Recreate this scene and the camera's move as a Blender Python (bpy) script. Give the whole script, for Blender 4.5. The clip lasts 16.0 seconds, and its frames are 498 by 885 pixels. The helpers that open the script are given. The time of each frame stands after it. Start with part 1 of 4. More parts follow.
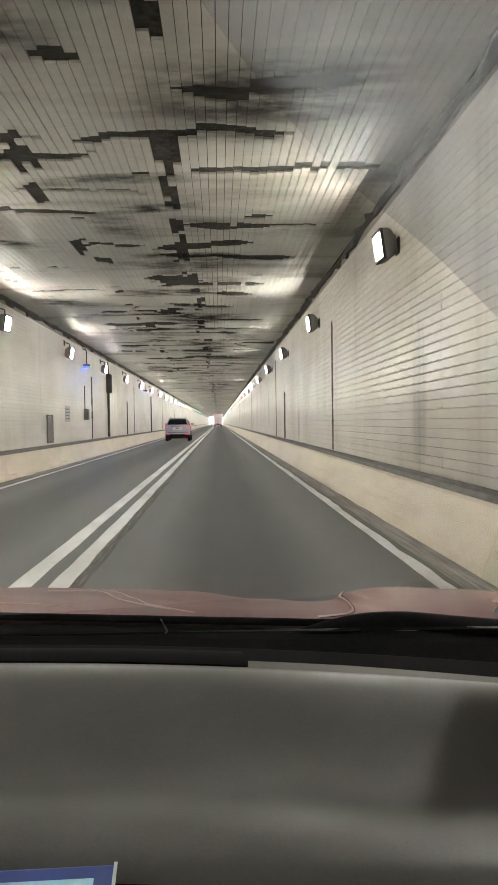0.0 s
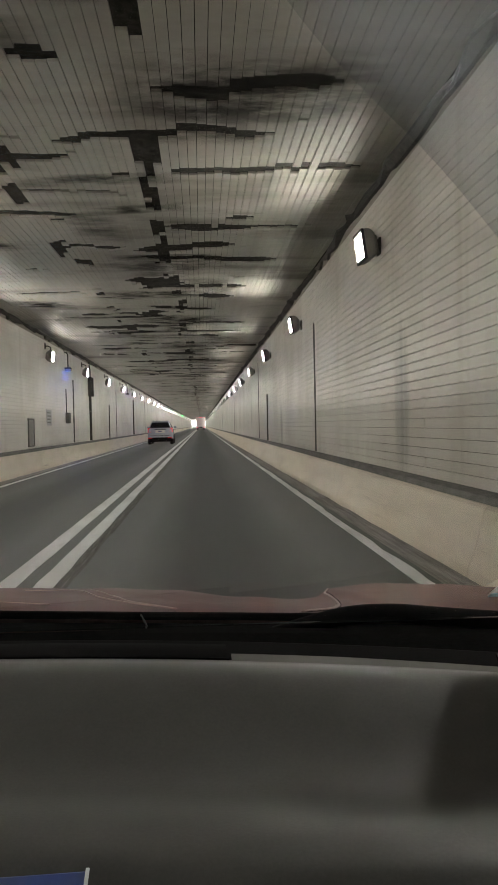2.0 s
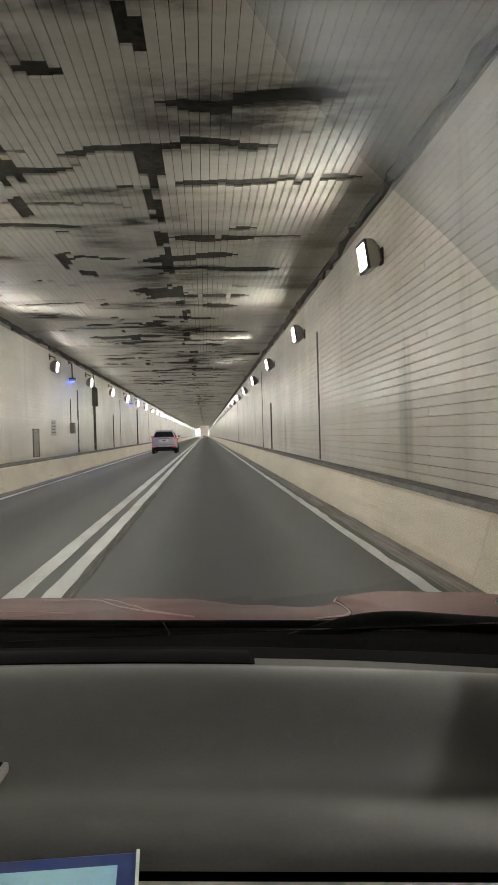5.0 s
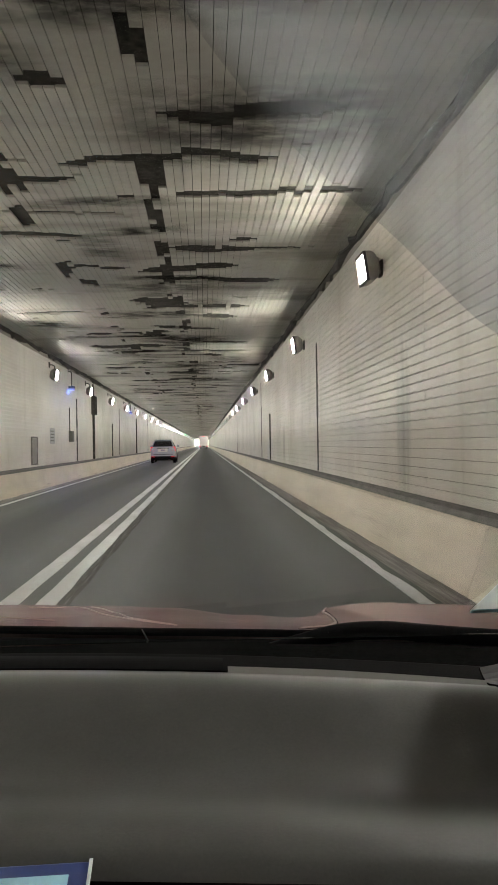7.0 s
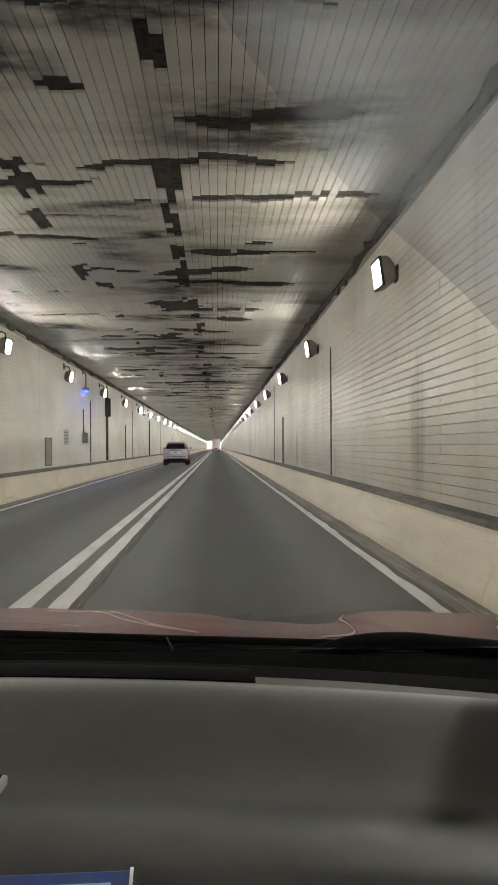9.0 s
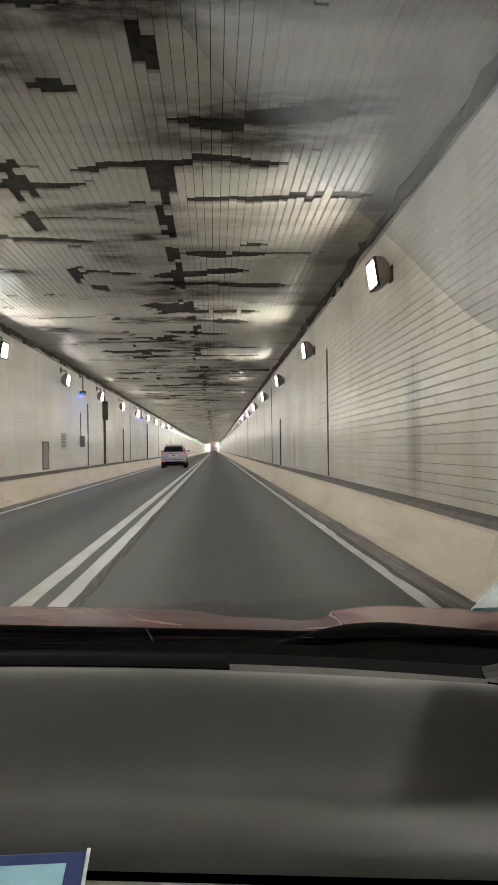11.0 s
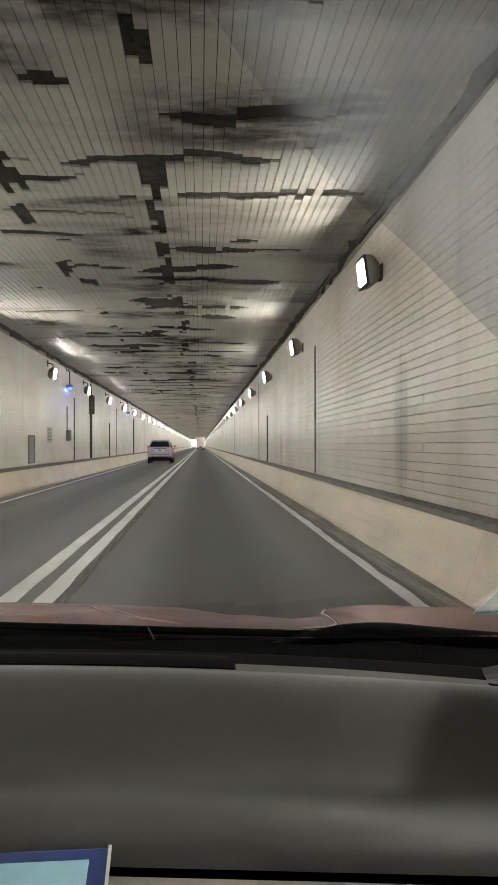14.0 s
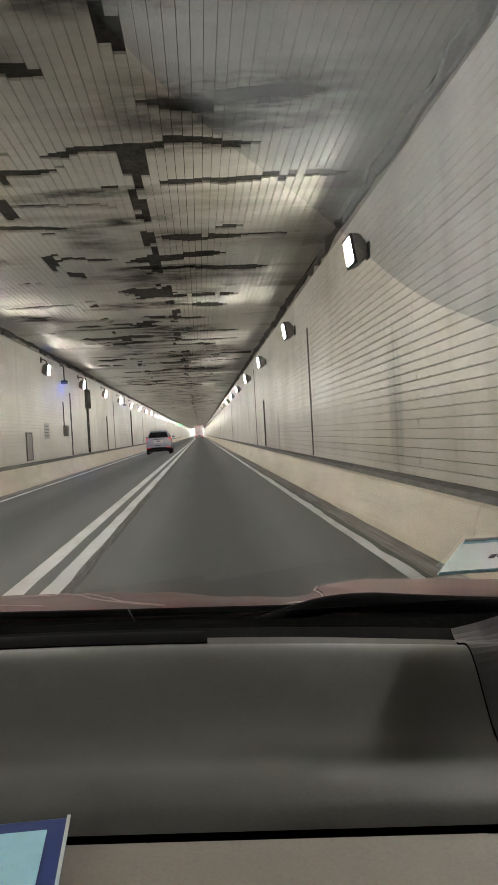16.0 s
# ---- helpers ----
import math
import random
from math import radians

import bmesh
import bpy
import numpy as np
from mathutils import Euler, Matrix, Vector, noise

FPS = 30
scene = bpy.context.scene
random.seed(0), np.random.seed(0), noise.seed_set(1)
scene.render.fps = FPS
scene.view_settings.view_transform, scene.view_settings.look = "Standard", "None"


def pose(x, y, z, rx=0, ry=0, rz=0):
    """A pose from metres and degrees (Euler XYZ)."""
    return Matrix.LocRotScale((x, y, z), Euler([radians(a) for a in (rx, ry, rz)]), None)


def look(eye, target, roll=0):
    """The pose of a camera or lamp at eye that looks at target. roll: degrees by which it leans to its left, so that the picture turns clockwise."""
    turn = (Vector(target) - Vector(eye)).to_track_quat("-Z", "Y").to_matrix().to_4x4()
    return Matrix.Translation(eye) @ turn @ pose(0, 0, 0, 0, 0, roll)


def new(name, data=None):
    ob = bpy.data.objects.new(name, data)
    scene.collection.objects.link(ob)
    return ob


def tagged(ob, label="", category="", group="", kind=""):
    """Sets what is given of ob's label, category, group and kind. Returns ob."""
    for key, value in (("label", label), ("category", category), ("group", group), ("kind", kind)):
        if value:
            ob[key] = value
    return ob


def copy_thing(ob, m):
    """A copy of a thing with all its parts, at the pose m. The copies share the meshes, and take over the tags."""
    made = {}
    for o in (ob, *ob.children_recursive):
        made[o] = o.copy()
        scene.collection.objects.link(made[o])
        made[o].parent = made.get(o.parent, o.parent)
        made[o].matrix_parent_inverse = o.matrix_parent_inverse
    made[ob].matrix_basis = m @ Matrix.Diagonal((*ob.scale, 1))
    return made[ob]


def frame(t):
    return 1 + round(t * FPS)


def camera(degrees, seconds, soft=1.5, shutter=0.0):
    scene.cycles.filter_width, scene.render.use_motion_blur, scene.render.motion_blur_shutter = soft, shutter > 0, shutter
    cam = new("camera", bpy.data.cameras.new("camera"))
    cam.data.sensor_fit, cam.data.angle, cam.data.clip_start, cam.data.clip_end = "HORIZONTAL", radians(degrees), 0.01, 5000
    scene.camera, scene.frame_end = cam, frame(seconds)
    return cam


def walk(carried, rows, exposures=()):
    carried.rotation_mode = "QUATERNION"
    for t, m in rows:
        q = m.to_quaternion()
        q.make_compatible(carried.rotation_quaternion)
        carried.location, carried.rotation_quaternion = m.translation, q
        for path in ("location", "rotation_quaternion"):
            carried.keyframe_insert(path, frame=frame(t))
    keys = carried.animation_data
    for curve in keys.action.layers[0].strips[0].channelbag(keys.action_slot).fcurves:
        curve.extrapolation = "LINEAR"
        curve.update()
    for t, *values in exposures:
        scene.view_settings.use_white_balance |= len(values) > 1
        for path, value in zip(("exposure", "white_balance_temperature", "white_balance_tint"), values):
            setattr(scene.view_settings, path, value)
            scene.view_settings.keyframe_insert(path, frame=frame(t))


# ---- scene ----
# The camera rides in the front passenger's seat of a car in a two-lane road tunnel.
# x to the right, y along the tunnel, z up from the road surface.
cam = camera(37.2, 16.0, 1.6)

# seconds, x, y, z, degrees turned to the left, degrees tilted up, degrees leaned to the left
PATH = [
    (0.0, -0.0015, 0.0079, 1.3358, -2.326, -1.605, -0.783),
    (0.5, -0.0006, 0.0110, 1.3151, -2.427, -1.505, -1.407),
    (1.0, 0.0237, 0.0017, 1.3226, -3.067, -1.447, -1.097),
    (1.5, 0.0066, 0.0117, 1.3245, -3.438, -1.454, -1.032),
    (2.0, 0.0008, 0.0421, 1.3145, -3.647, -1.403, -1.206),
    (2.5, 0.0090, 0.0107, 1.3303, -3.719, -1.198, -0.929),
    (3.0, 0.0261, 0.0242, 1.3154, -3.663, -1.160, -1.913),
    (3.5, -0.0003, 0.0032, 1.3206, -3.682, -1.160, -1.678),
    (4.0, -0.0227, 0.0002, 1.3282, -3.431, -1.146, -1.643),
    (6.5, -0.0015, -0.0113, 1.3192, -3.463, 0.050, -1.417),
    (7.0, 0.0042, 0.0004, 1.3192, -3.461, 0.086, -0.912),
    (7.5, -0.0143, 0.0121, 1.3185, -3.341, 0.078, -1.152),
    (8.0, -0.0230, -0.0077, 1.3314, -2.783, 0.146, -0.680),
    (10.5, 0.0096, -0.0114, 1.3196, -2.506, 0.518, -0.143),
    (11.0, 0.0121, -0.0057, 1.3126, -2.645, 0.522, -0.764),
    (11.5, 0.0094, 0.0007, 1.3101, -2.698, 0.437, -1.439),
    (12.0, -0.0076, -0.0182, 1.3222, -2.806, 0.378, -1.246),
    (12.5, -0.0277, 0.0067, 1.3178, -2.808, 0.235, -1.356),
    (13.0, -0.0134, 0.0002, 1.3260, -3.049, 0.252, -0.032),
    (13.5, -0.0161, -0.0064, 1.3251, -3.442, 0.204, -0.067),
    (14.0, -0.0105, -0.0167, 1.3208, -3.707, 0.197, -0.092),
    (14.5, -0.0053, 0.0017, 1.3135, -3.798, 0.142, -0.319),
    (15.0, -0.0031, -0.0246, 1.3182, -3.786, 0.022, -0.763),
    (15.5, 0.0182, -0.0121, 1.3118, -3.798, -0.277, -1.256),
    (16.0, 0.0280, -0.0201, 1.3070, -3.750, -0.869, -3.105),
]


def aim(x, y, z, yaw, tilt, lean):
    a, b = radians(yaw), radians(tilt)
    way = Vector((-math.sin(a) * math.cos(b), math.cos(a) * math.cos(b), math.sin(b)))
    return look((x, y, z), Vector((x, y, z)) + way, lean)


walk(cam, [(r[0], aim(*r[1:])) for r in PATH], [(0.0, 3.97), (0.5, 3.7), (1.0, 3.55), (1.5, 3.45), (2.0, 3.05), (2.5, 3.56), (3.0, 3.6), (4.0, 3.55), (8.0, 3.5), (10.5, 3.58), (16.0, 3.54)])

# ---- daylight beyond the far portal ----
world = bpy.data.worlds.new("daylight")
scene.world = world
world.use_nodes = True
nt = world.node_tree
nt.nodes.clear()
sky = nt.nodes.new("ShaderNodeTexSky")
sky.sky_type = "NISHITA"
sky.sun_disc = False
sky.sun_elevation = radians(48)
sky.sun_rotation = radians(150)
bg = nt.nodes.new("ShaderNodeBackground")
bg.inputs["Strength"].default_value = 0.15
wo = nt.nodes.new("ShaderNodeOutputWorld")
nt.links.new(sky.outputs[0], bg.inputs[0])
nt.links.new(bg.outputs[0], wo.inputs[0])
sun = new("sun", bpy.data.lights.new("sun", "SUN"))
sun.data.energy = 4.0
sun.data.angle = radians(0.5)
sun.data.color = (1.0, 0.96, 0.9)
sun.matrix_world = look((0, 0, 60), (0 + 30, 0 + 52, 0))

LAMP = 30.5           # radiance of the floodlight lenses
X_L, X_R = -5.30, 2.45  # tunnel walls
Z_C = 4.52            # ceiling
Y_B, Y_F = -30.0, 430.0  # ends of the tunnel
SPIN = 89.3           # how far the floodlights are turned from facing back along the road
STEP = 7.75           # spacing of the floodlights
TILE = 0.108          # width of a ceiling tile, with its joint
COURSE = 0.107        # height of a course of wall tiles
Z_W = 0.70            # foot of the tiled wall


# ---- materials ----
def nodes_of(name):
    m = bpy.data.materials.new(name)
    m.use_nodes = True
    t = m.node_tree
    return m, t, t.nodes["Principled BSDF"]


def noise_tex(t, scale, detail=5.0, stretch=(1, 1, 1), rough=0.6):
    co = t.nodes.new("ShaderNodeTexCoord")
    mp = t.nodes.new("ShaderNodeMapping")
    mp.inputs["Scale"].default_value = stretch
    n = t.nodes.new("ShaderNodeTexNoise")
    n.inputs["Scale"].default_value = scale
    n.inputs["Detail"].default_value = detail
    n.inputs["Roughness"].default_value = rough
    t.links.new(co.outputs["Object"], mp.inputs[0])
    t.links.new(mp.outputs[0], n.inputs["Vector"])
    return n.outputs["Fac"]


def ramp(t, fac, a, b, ca, cb):
    r = t.nodes.new("ShaderNodeValToRGB")
    r.color_ramp.elements[0].position = a
    r.color_ramp.elements[1].position = b
    r.color_ramp.elements[0].color = (*ca, 1)
    r.color_ramp.elements[1].color = (*cb, 1)
    t.links.new(fac, r.inputs[0])
    return r.outputs[0]


def mixed(t, kind, fac, a, b):
    m = t.nodes.new("ShaderNodeMix")
    m.data_type = "RGBA"
    m.blend_type = kind
    for sock, v in ((m.inputs[0], fac), (m.inputs[6], a), (m.inputs[7], b)):
        if isinstance(v, (int, float)):
            sock.default_value = v
        elif isinstance(v, tuple):
            sock.default_value = (*v, 1)
        else:
            t.links.new(v, sock)
    return m.outputs[2]


def surface(name, col, rough=0.6, metal=0.0, grain=40.0, vary=0.12, bump=0.1, big=1.2, stain=0.15,
            stretch=(1, 1, 1), pieces=0.0, coat=0.0, rvar=0.1, islands=0.0, dist=0.003, spec=0.5, fine_stretch=None):
    """A worn surface: fine grain, large stains, uneven gloss, relief, and a tone of its own for each piece."""
    m, t, p = nodes_of(name)
    fine = noise_tex(t, grain, 6, fine_stretch or stretch)
    wide = noise_tex(t, big, 4, stretch)
    lo = tuple(c * (1 - vary) for c in col)
    hi = tuple(min(1, c * (1 + vary)) for c in col)
    c = ramp(t, fine, 0.3, 0.7, lo, hi)
    s = ramp(t, wide, 0.35, 0.72, (1 - stain, 1 - stain, 1 - stain * 1.1), (1, 1, 1))
    c = mixed(t, "MULTIPLY", 1.0, c, s)
    for amount, kind in ((pieces, 0), (islands, 1)):
        if amount:
            if kind == 0:
                rnd = t.nodes.new("ShaderNodeObjectInfo").outputs["Random"]
            else:
                rnd = t.nodes.new("ShaderNodeNewGeometry").outputs["Random Per Island"]
            c = mixed(t, "MULTIPLY", 1.0, c, ramp(t, rnd, 0, 1, (1 - amount,) * 3, (1, 1, 1)))
    t.links.new(c, p.inputs["Base Color"])
    p.inputs["Metallic"].default_value = metal
    p.inputs["Specular IOR Level"].default_value = spec
    mr = t.nodes.new("ShaderNodeMapRange")
    mr.inputs["To Min"].default_value = max(0.02, rough - rvar)
    mr.inputs["To Max"].default_value = min(1, rough + rvar)
    t.links.new(wide, mr.inputs[0])
    t.links.new(mr.outputs[0], p.inputs["Roughness"])
    p.inputs["Coat Weight"].default_value = coat
    p.inputs["Coat Roughness"].default_value = 0.06
    if bump:
        b = t.nodes.new("ShaderNodeBump")
        b.inputs["Strength"].default_value = bump
        b.inputs["Distance"].default_value = dist
        t.links.new(fine, b.inputs["Height"])
        t.links.new(b.outputs[0], p.inputs["Normal"])
    return m


def glowing(name, col, strength):
    m, t, p = nodes_of(name)
    p.inputs["Base Color"].default_value = (*[min(1, c * 0.8) for c in col], 1)
    p.inputs["Emission Color"].default_value = (*col, 1)
    p.inputs["Emission Strength"].default_value = strength
    return m


def pane_glass(name, tint=(0.97, 0.985, 0.975), dust=0.0, edged=False):
    """Thin clear glass: lets light straight through, with a mirror-like sheen and a film of dust."""
    m = bpy.data.materials.new(name)
    m.use_nodes = True
    t = m.node_tree
    t.nodes.clear()
    out = t.nodes.new("ShaderNodeOutputMaterial")
    tr = t.nodes.new("ShaderNodeBsdfTransparent")
    tr.inputs[0].default_value = (*tint, 1)
    gl = t.nodes.new("ShaderNodeBsdfGlossy")
    gl.inputs["Roughness"].default_value = 0.02
    fr = t.nodes.new("ShaderNodeFresnel")
    fr.inputs[0].default_value = 1.2
    mx = t.nodes.new("ShaderNodeMixShader")
    t.links.new(fr.outputs[0], mx.inputs[0])
    t.links.new(tr.outputs[0], mx.inputs[1])
    t.links.new(gl.outputs[0], mx.inputs[2])
    last = mx.outputs[0]
    if dust:
        df = t.nodes.new("ShaderNodeBsdfTranslucent")
        df.inputs[0].default_value = (0.66, 0.71, 0.76, 1)
        n = noise_tex(t, 14, 2 if edged else 4, (1, 1, 1), 0.5)
        mr = t.nodes.new("ShaderNodeMapRange")
        mr.inputs["From Min"].default_value = 0.2
        mr.inputs["From Max"].default_value = 0.85
        mr.inputs["To Min"].default_value = dust * (0.62 if edged else 0.3)
        mr.inputs["To Max"].default_value = dust
        t.links.new(n, mr.inputs[0])
        m2 = t.nodes.new("ShaderNodeMixShader")
        at = t.nodes.new("ShaderNodeAttribute")
        at.attribute_name = "thickness"
        mul = t.nodes.new("ShaderNodeMath")
        mul.operation = "MULTIPLY"
        t.links.new(mr.outputs[0], mul.inputs[0])
        if edged:
            t.links.new(at.outputs["Fac"], mul.inputs[1])
        else:
            mul.inputs[1].default_value = 1.0
        t.links.new(mul.outputs[0], m2.inputs[0])
        t.links.new(last, m2.inputs[1])
        t.links.new(df.outputs[0], m2.inputs[2])
        last = m2.outputs[0]
    t.links.new(last, out.inputs[0])
    return m


M = dict(
    gutter=surface("gutter_concrete", (0.33, 0.32, 0.305), 0.8, grain=14, vary=0.4, bump=0.4, big=1.6, stain=0.5, stretch=(1.6, 0.06, 1)),
    paint=surface("road_paint", (0.75, 0.77, 0.775), 0.6, grain=30, vary=0.12, bump=0.3, big=2.0, stain=0.35, stretch=(1, 0.3, 1)),
    seam=surface("bitumen_seam", (0.125, 0.121, 0.110), 0.75, spec=0.2, grain=24, vary=0.4, bump=0.3, big=1.5, stain=0.4, stretch=(1, 0.1, 1)),
    worn_paint=surface("worn_road_paint", (0.24, 0.24, 0.225), 0.7, grain=40, vary=0.3, bump=0.3, big=2.0, stain=0.4, islands=0.4),
    ledge=surface("ledge_concrete", (0.19, 0.18, 0.17), 0.75, grain=20, vary=0.25, bump=0.3, big=1.5, stain=0.35, stretch=(1, 0.2, 1)),
    tile=surface("wall_tile", (0.735, 0.70, 0.645), 0.36, grain=14, vary=0.05, bump=0.05, big=0.5, stain=0.18, stretch=(1, 0.5, 0.6), pieces=0.06, islands=0.05, rvar=0.12, spec=0.35),
    joint=surface("wall_joint", (0.30, 0.275, 0.24), 0.9, grain=30, vary=0.3, bump=0.3),
    bare=surface("ceiling_backing", (0.040, 0.0365, 0.032), 0.95, spec=0.05, grain=12, vary=0.5, bump=0.6, big=1.5, stain=0.4),
    cornice=surface("soot_concrete", (0.07, 0.066, 0.06), 0.9, grain=14, vary=0.4, bump=0.5, big=1.0, stain=0.4),
    lens=glowing("lamp_lens", (1.0, 0.95, 0.885), LAMP),
    blue=glowing("blue_lens", (0.05, 0.12, 1.0), 22.0),
    housing=surface("lamp_housing", (0.24, 0.225, 0.205), 0.55, 0.2, grain=60, vary=0.15, bump=0.1),
    steel=surface("galvanised_steel", (0.38, 0.38, 0.37), 0.45, 0.8, grain=50, vary=0.15, bump=0.1),
    dark=surface("dark_plastic", (0.03, 0.03, 0.032), 0.55, grain=300, vary=0.2, bump=0.2, dist=0.0006),
    rubber=surface("rubber", (0.006, 0.006, 0.0065), 0.8, spec=0.05, grain=80, vary=0.2, bump=0.2),
    dash=surface("dash_vinyl", (0.069, 0.071, 0.065), 0.47, spec=0.5, grain=420, vary=0.10, bump=0.3, big=6, stain=0.34, dist=0.0004),
    dashdark=surface("dash_dark_vinyl", (0.006, 0.006, 0.006), 0.8, spec=0.02, grain=420, vary=0.12, bump=0.3, big=5, stain=0.1, dist=0.0004),
    endcap=surface("dash_end_vinyl", (0.040, 0.038, 0.040), 0.6, grain=420, vary=0.1, bump=0.3, dist=0.0004, spec=0.3),
    lip=surface("dash_trim", (0.115, 0.112, 0.104), 0.45, grain=300, vary=0.05, bump=0.1, dist=0.0004),
    beige=surface("glovebox_vinyl", (0.22, 0.20, 0.17), 0.6, grain=400, vary=0.08, bump=0.3, dist=0.0004),
    black=surface("black_trim", (0.006, 0.006, 0.006), 0.9, spec=0.0, grain=100, vary=0.2, bump=0.1),
    maroon=surface("maroon_car_paint", (0.105, 0.030, 0.026), 0.42, 0.1, grain=600, vary=0.12, bump=0.0, big=4, stain=0.12, coat=0.35, spec=0.2),
    # pale paint standing in for the glint on bonnet creases and edge
    edge=surface("edge_highlight_paint", (0.42, 0.31, 0.29), 0.3, 0.1, grain=200, vary=0.15, bump=0.0, coat=0.6),
    silver=surface("silver_car_paint", (0.37, 0.41, 0.45), 0.32, 0.3, grain=500, vary=0.05, bump=0.0, coat=0.7),
    white=surface("white_truck_paint", (0.5, 0.48, 0.48), 0.45, grain=6, vary=0.06, bump=0.0, big=0.8, stain=0.2),
    autoglass=surface("tinted_glass", (0.012, 0.014, 0.016), 0.06, grain=10, vary=0.1, bump=0.0, rvar=0.02),
    red=glowing("tail_light_red", (1.0, 0.03, 0.04), 0.1),
    redlit=glowing("truck_light_red", (1.0, 0.07, 0.12), 0.25),
    clear=surface("clear_lamp_glass", (0.62, 0.55, 0.55), 0.2, grain=60, vary=0.1, bump=0.0, coat=0.6),
    plate=surface("plate_white", (0.62, 0.62, 0.55), 0.4, grain=30, vary=0.05, bump=0.0),
    alloy=surface("alloy_rim", (0.5, 0.5, 0.5), 0.35, 0.8, grain=60, vary=0.08, bump=0.0),
    navy=surface("navy_print", (0.035, 0.06, 0.20), 0.35, grain=90, vary=0.08, bump=0.0, coat=0.3),
    cyan=surface("light_blue_print", (0.33, 0.60, 0.70), 0.4, grain=30, vary=0.08, bump=0.0, big=18, stain=0.12),
    paper=surface("paper_white", (0.66, 0.70, 0.68), 0.6, grain=60, vary=0.04, bump=0.05),
    ink=surface("ink", (0.05, 0.05, 0.06), 0.6, grain=60, vary=0.1, bump=0.0),
    earth=surface("grassy_ground", (0.07, 0.10, 0.035), 0.95, grain=3, vary=0.5, bump=0.4, big=0.08, stain=0.4),
    green=glowing("green_signal", (0.1, 1.0, 0.3), 0.6),
)


def ceiling_tile():
    """Cream glazed tile under soot: soft smudges across the road, broad grey areas, fine grime."""
    m, t, p = nodes_of("ceiling_tile")
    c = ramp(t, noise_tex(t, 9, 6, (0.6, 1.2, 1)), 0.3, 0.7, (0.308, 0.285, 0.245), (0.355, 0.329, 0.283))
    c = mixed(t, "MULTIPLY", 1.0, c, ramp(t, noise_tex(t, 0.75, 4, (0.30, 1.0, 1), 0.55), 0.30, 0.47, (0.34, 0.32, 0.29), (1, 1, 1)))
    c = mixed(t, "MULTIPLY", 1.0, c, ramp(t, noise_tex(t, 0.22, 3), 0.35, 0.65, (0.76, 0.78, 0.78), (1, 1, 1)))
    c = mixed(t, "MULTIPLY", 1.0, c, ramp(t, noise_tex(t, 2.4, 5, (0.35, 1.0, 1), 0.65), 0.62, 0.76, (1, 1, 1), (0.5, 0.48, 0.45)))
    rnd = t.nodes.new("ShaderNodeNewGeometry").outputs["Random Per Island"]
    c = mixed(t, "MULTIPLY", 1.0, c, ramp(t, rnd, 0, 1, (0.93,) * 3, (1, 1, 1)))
    t.links.new(c, p.inputs["Base Color"])
    gl = t.nodes.new("ShaderNodeMapRange")
    gl.inputs["To Min"].default_value = 0.54
    gl.inputs["To Max"].default_value = 0.68
    t.links.new(rnd, gl.inputs[0])
    t.links.new(gl.outputs[0], p.inputs["Roughness"])
    return m


def soiled(m, blots, drips):
    """Adds grime of its own shape, laid over the whole wall: broad blots and thin runs down the face."""
    t = m.node_tree
    p = t.nodes["Principled BSDF"]
    c = p.inputs["Base Color"].links[0].from_socket
    at = t.nodes.new("ShaderNodeNewGeometry").outputs["Position"]
    for scale, stretch, lo, hi, dark in ((0.5, (1, 0.7, 1), 0.42, 0.66, blots), (1.1, (1, 1.9, 0.10), 0.56, 0.74, drips), (5.0, (1, 1.2, 0.35), 0.60, 0.72, drips * 0.5)):
        mp = t.nodes.new("ShaderNodeMapping")
        mp.inputs["Scale"].default_value = stretch
        n = t.nodes.new("ShaderNodeTexNoise")
        n.inputs["Scale"].default_value = scale
        n.inputs["Detail"].default_value = 5.0
        t.links.new(at, mp.inputs[0])
        t.links.new(mp.outputs[0], n.inputs["Vector"])
        c = mixed(t, "MULTIPLY", 1.0, c, ramp(t, n.outputs["Fac"], lo, hi, (1, 1, 1), (1 - dark, 1 - dark * 1.06, 1 - dark * 1.25)))
    t.links.new(c, p.inputs["Base Color"])


def streaked(m, spots):
    """Adds single long soot runs to the wall: centre along the road, height, half width, half height, darkness."""
    t = m.node_tree
    p = t.nodes["Principled BSDF"]
    c = p.inputs["Base Color"].links[0].from_socket
    xyz = t.nodes.new("ShaderNodeSeparateXYZ")
    t.links.new(t.nodes.new("ShaderNodeNewGeometry").outputs["Position"], xyz.inputs[0])
    rag = noise_tex(t, 6.0, 4)

    def calc(op, a, b):
        n = t.nodes.new("ShaderNodeMath")
        n.operation = op
        for sock, v in zip(n.inputs, (a, b)):
            if isinstance(v, (int, float)):
                sock.default_value = v
            else:
                t.links.new(v, sock)
        return n.outputs[0]
    only_right = calc("GREATER_THAN", xyz.outputs[0], 0.0)
    for y, z, ry, rz, dark in spots:
        a = calc("MULTIPLY", calc("SUBTRACT", xyz.outputs[1], y), 1 / ry)
        b = calc("MULTIPLY", calc("SUBTRACT", xyz.outputs[2], z), 1 / rz)
        d = calc("ADD", calc("ADD", calc("MULTIPLY", a, a), calc("MULTIPLY", b, b)), calc("MULTIPLY", calc("SUBTRACT", rag, 0.5), 1.6))
        f = calc("MULTIPLY", calc("MULTIPLY", calc("SUBTRACT", 1.0, calc("MINIMUM", calc("MAXIMUM", d, 0.0), 1.0)), dark), only_right)
        c = mixed(t, "MIX", f, c, (0.12, 0.105, 0.085))
    t.links.new(c, p.inputs["Base Color"])


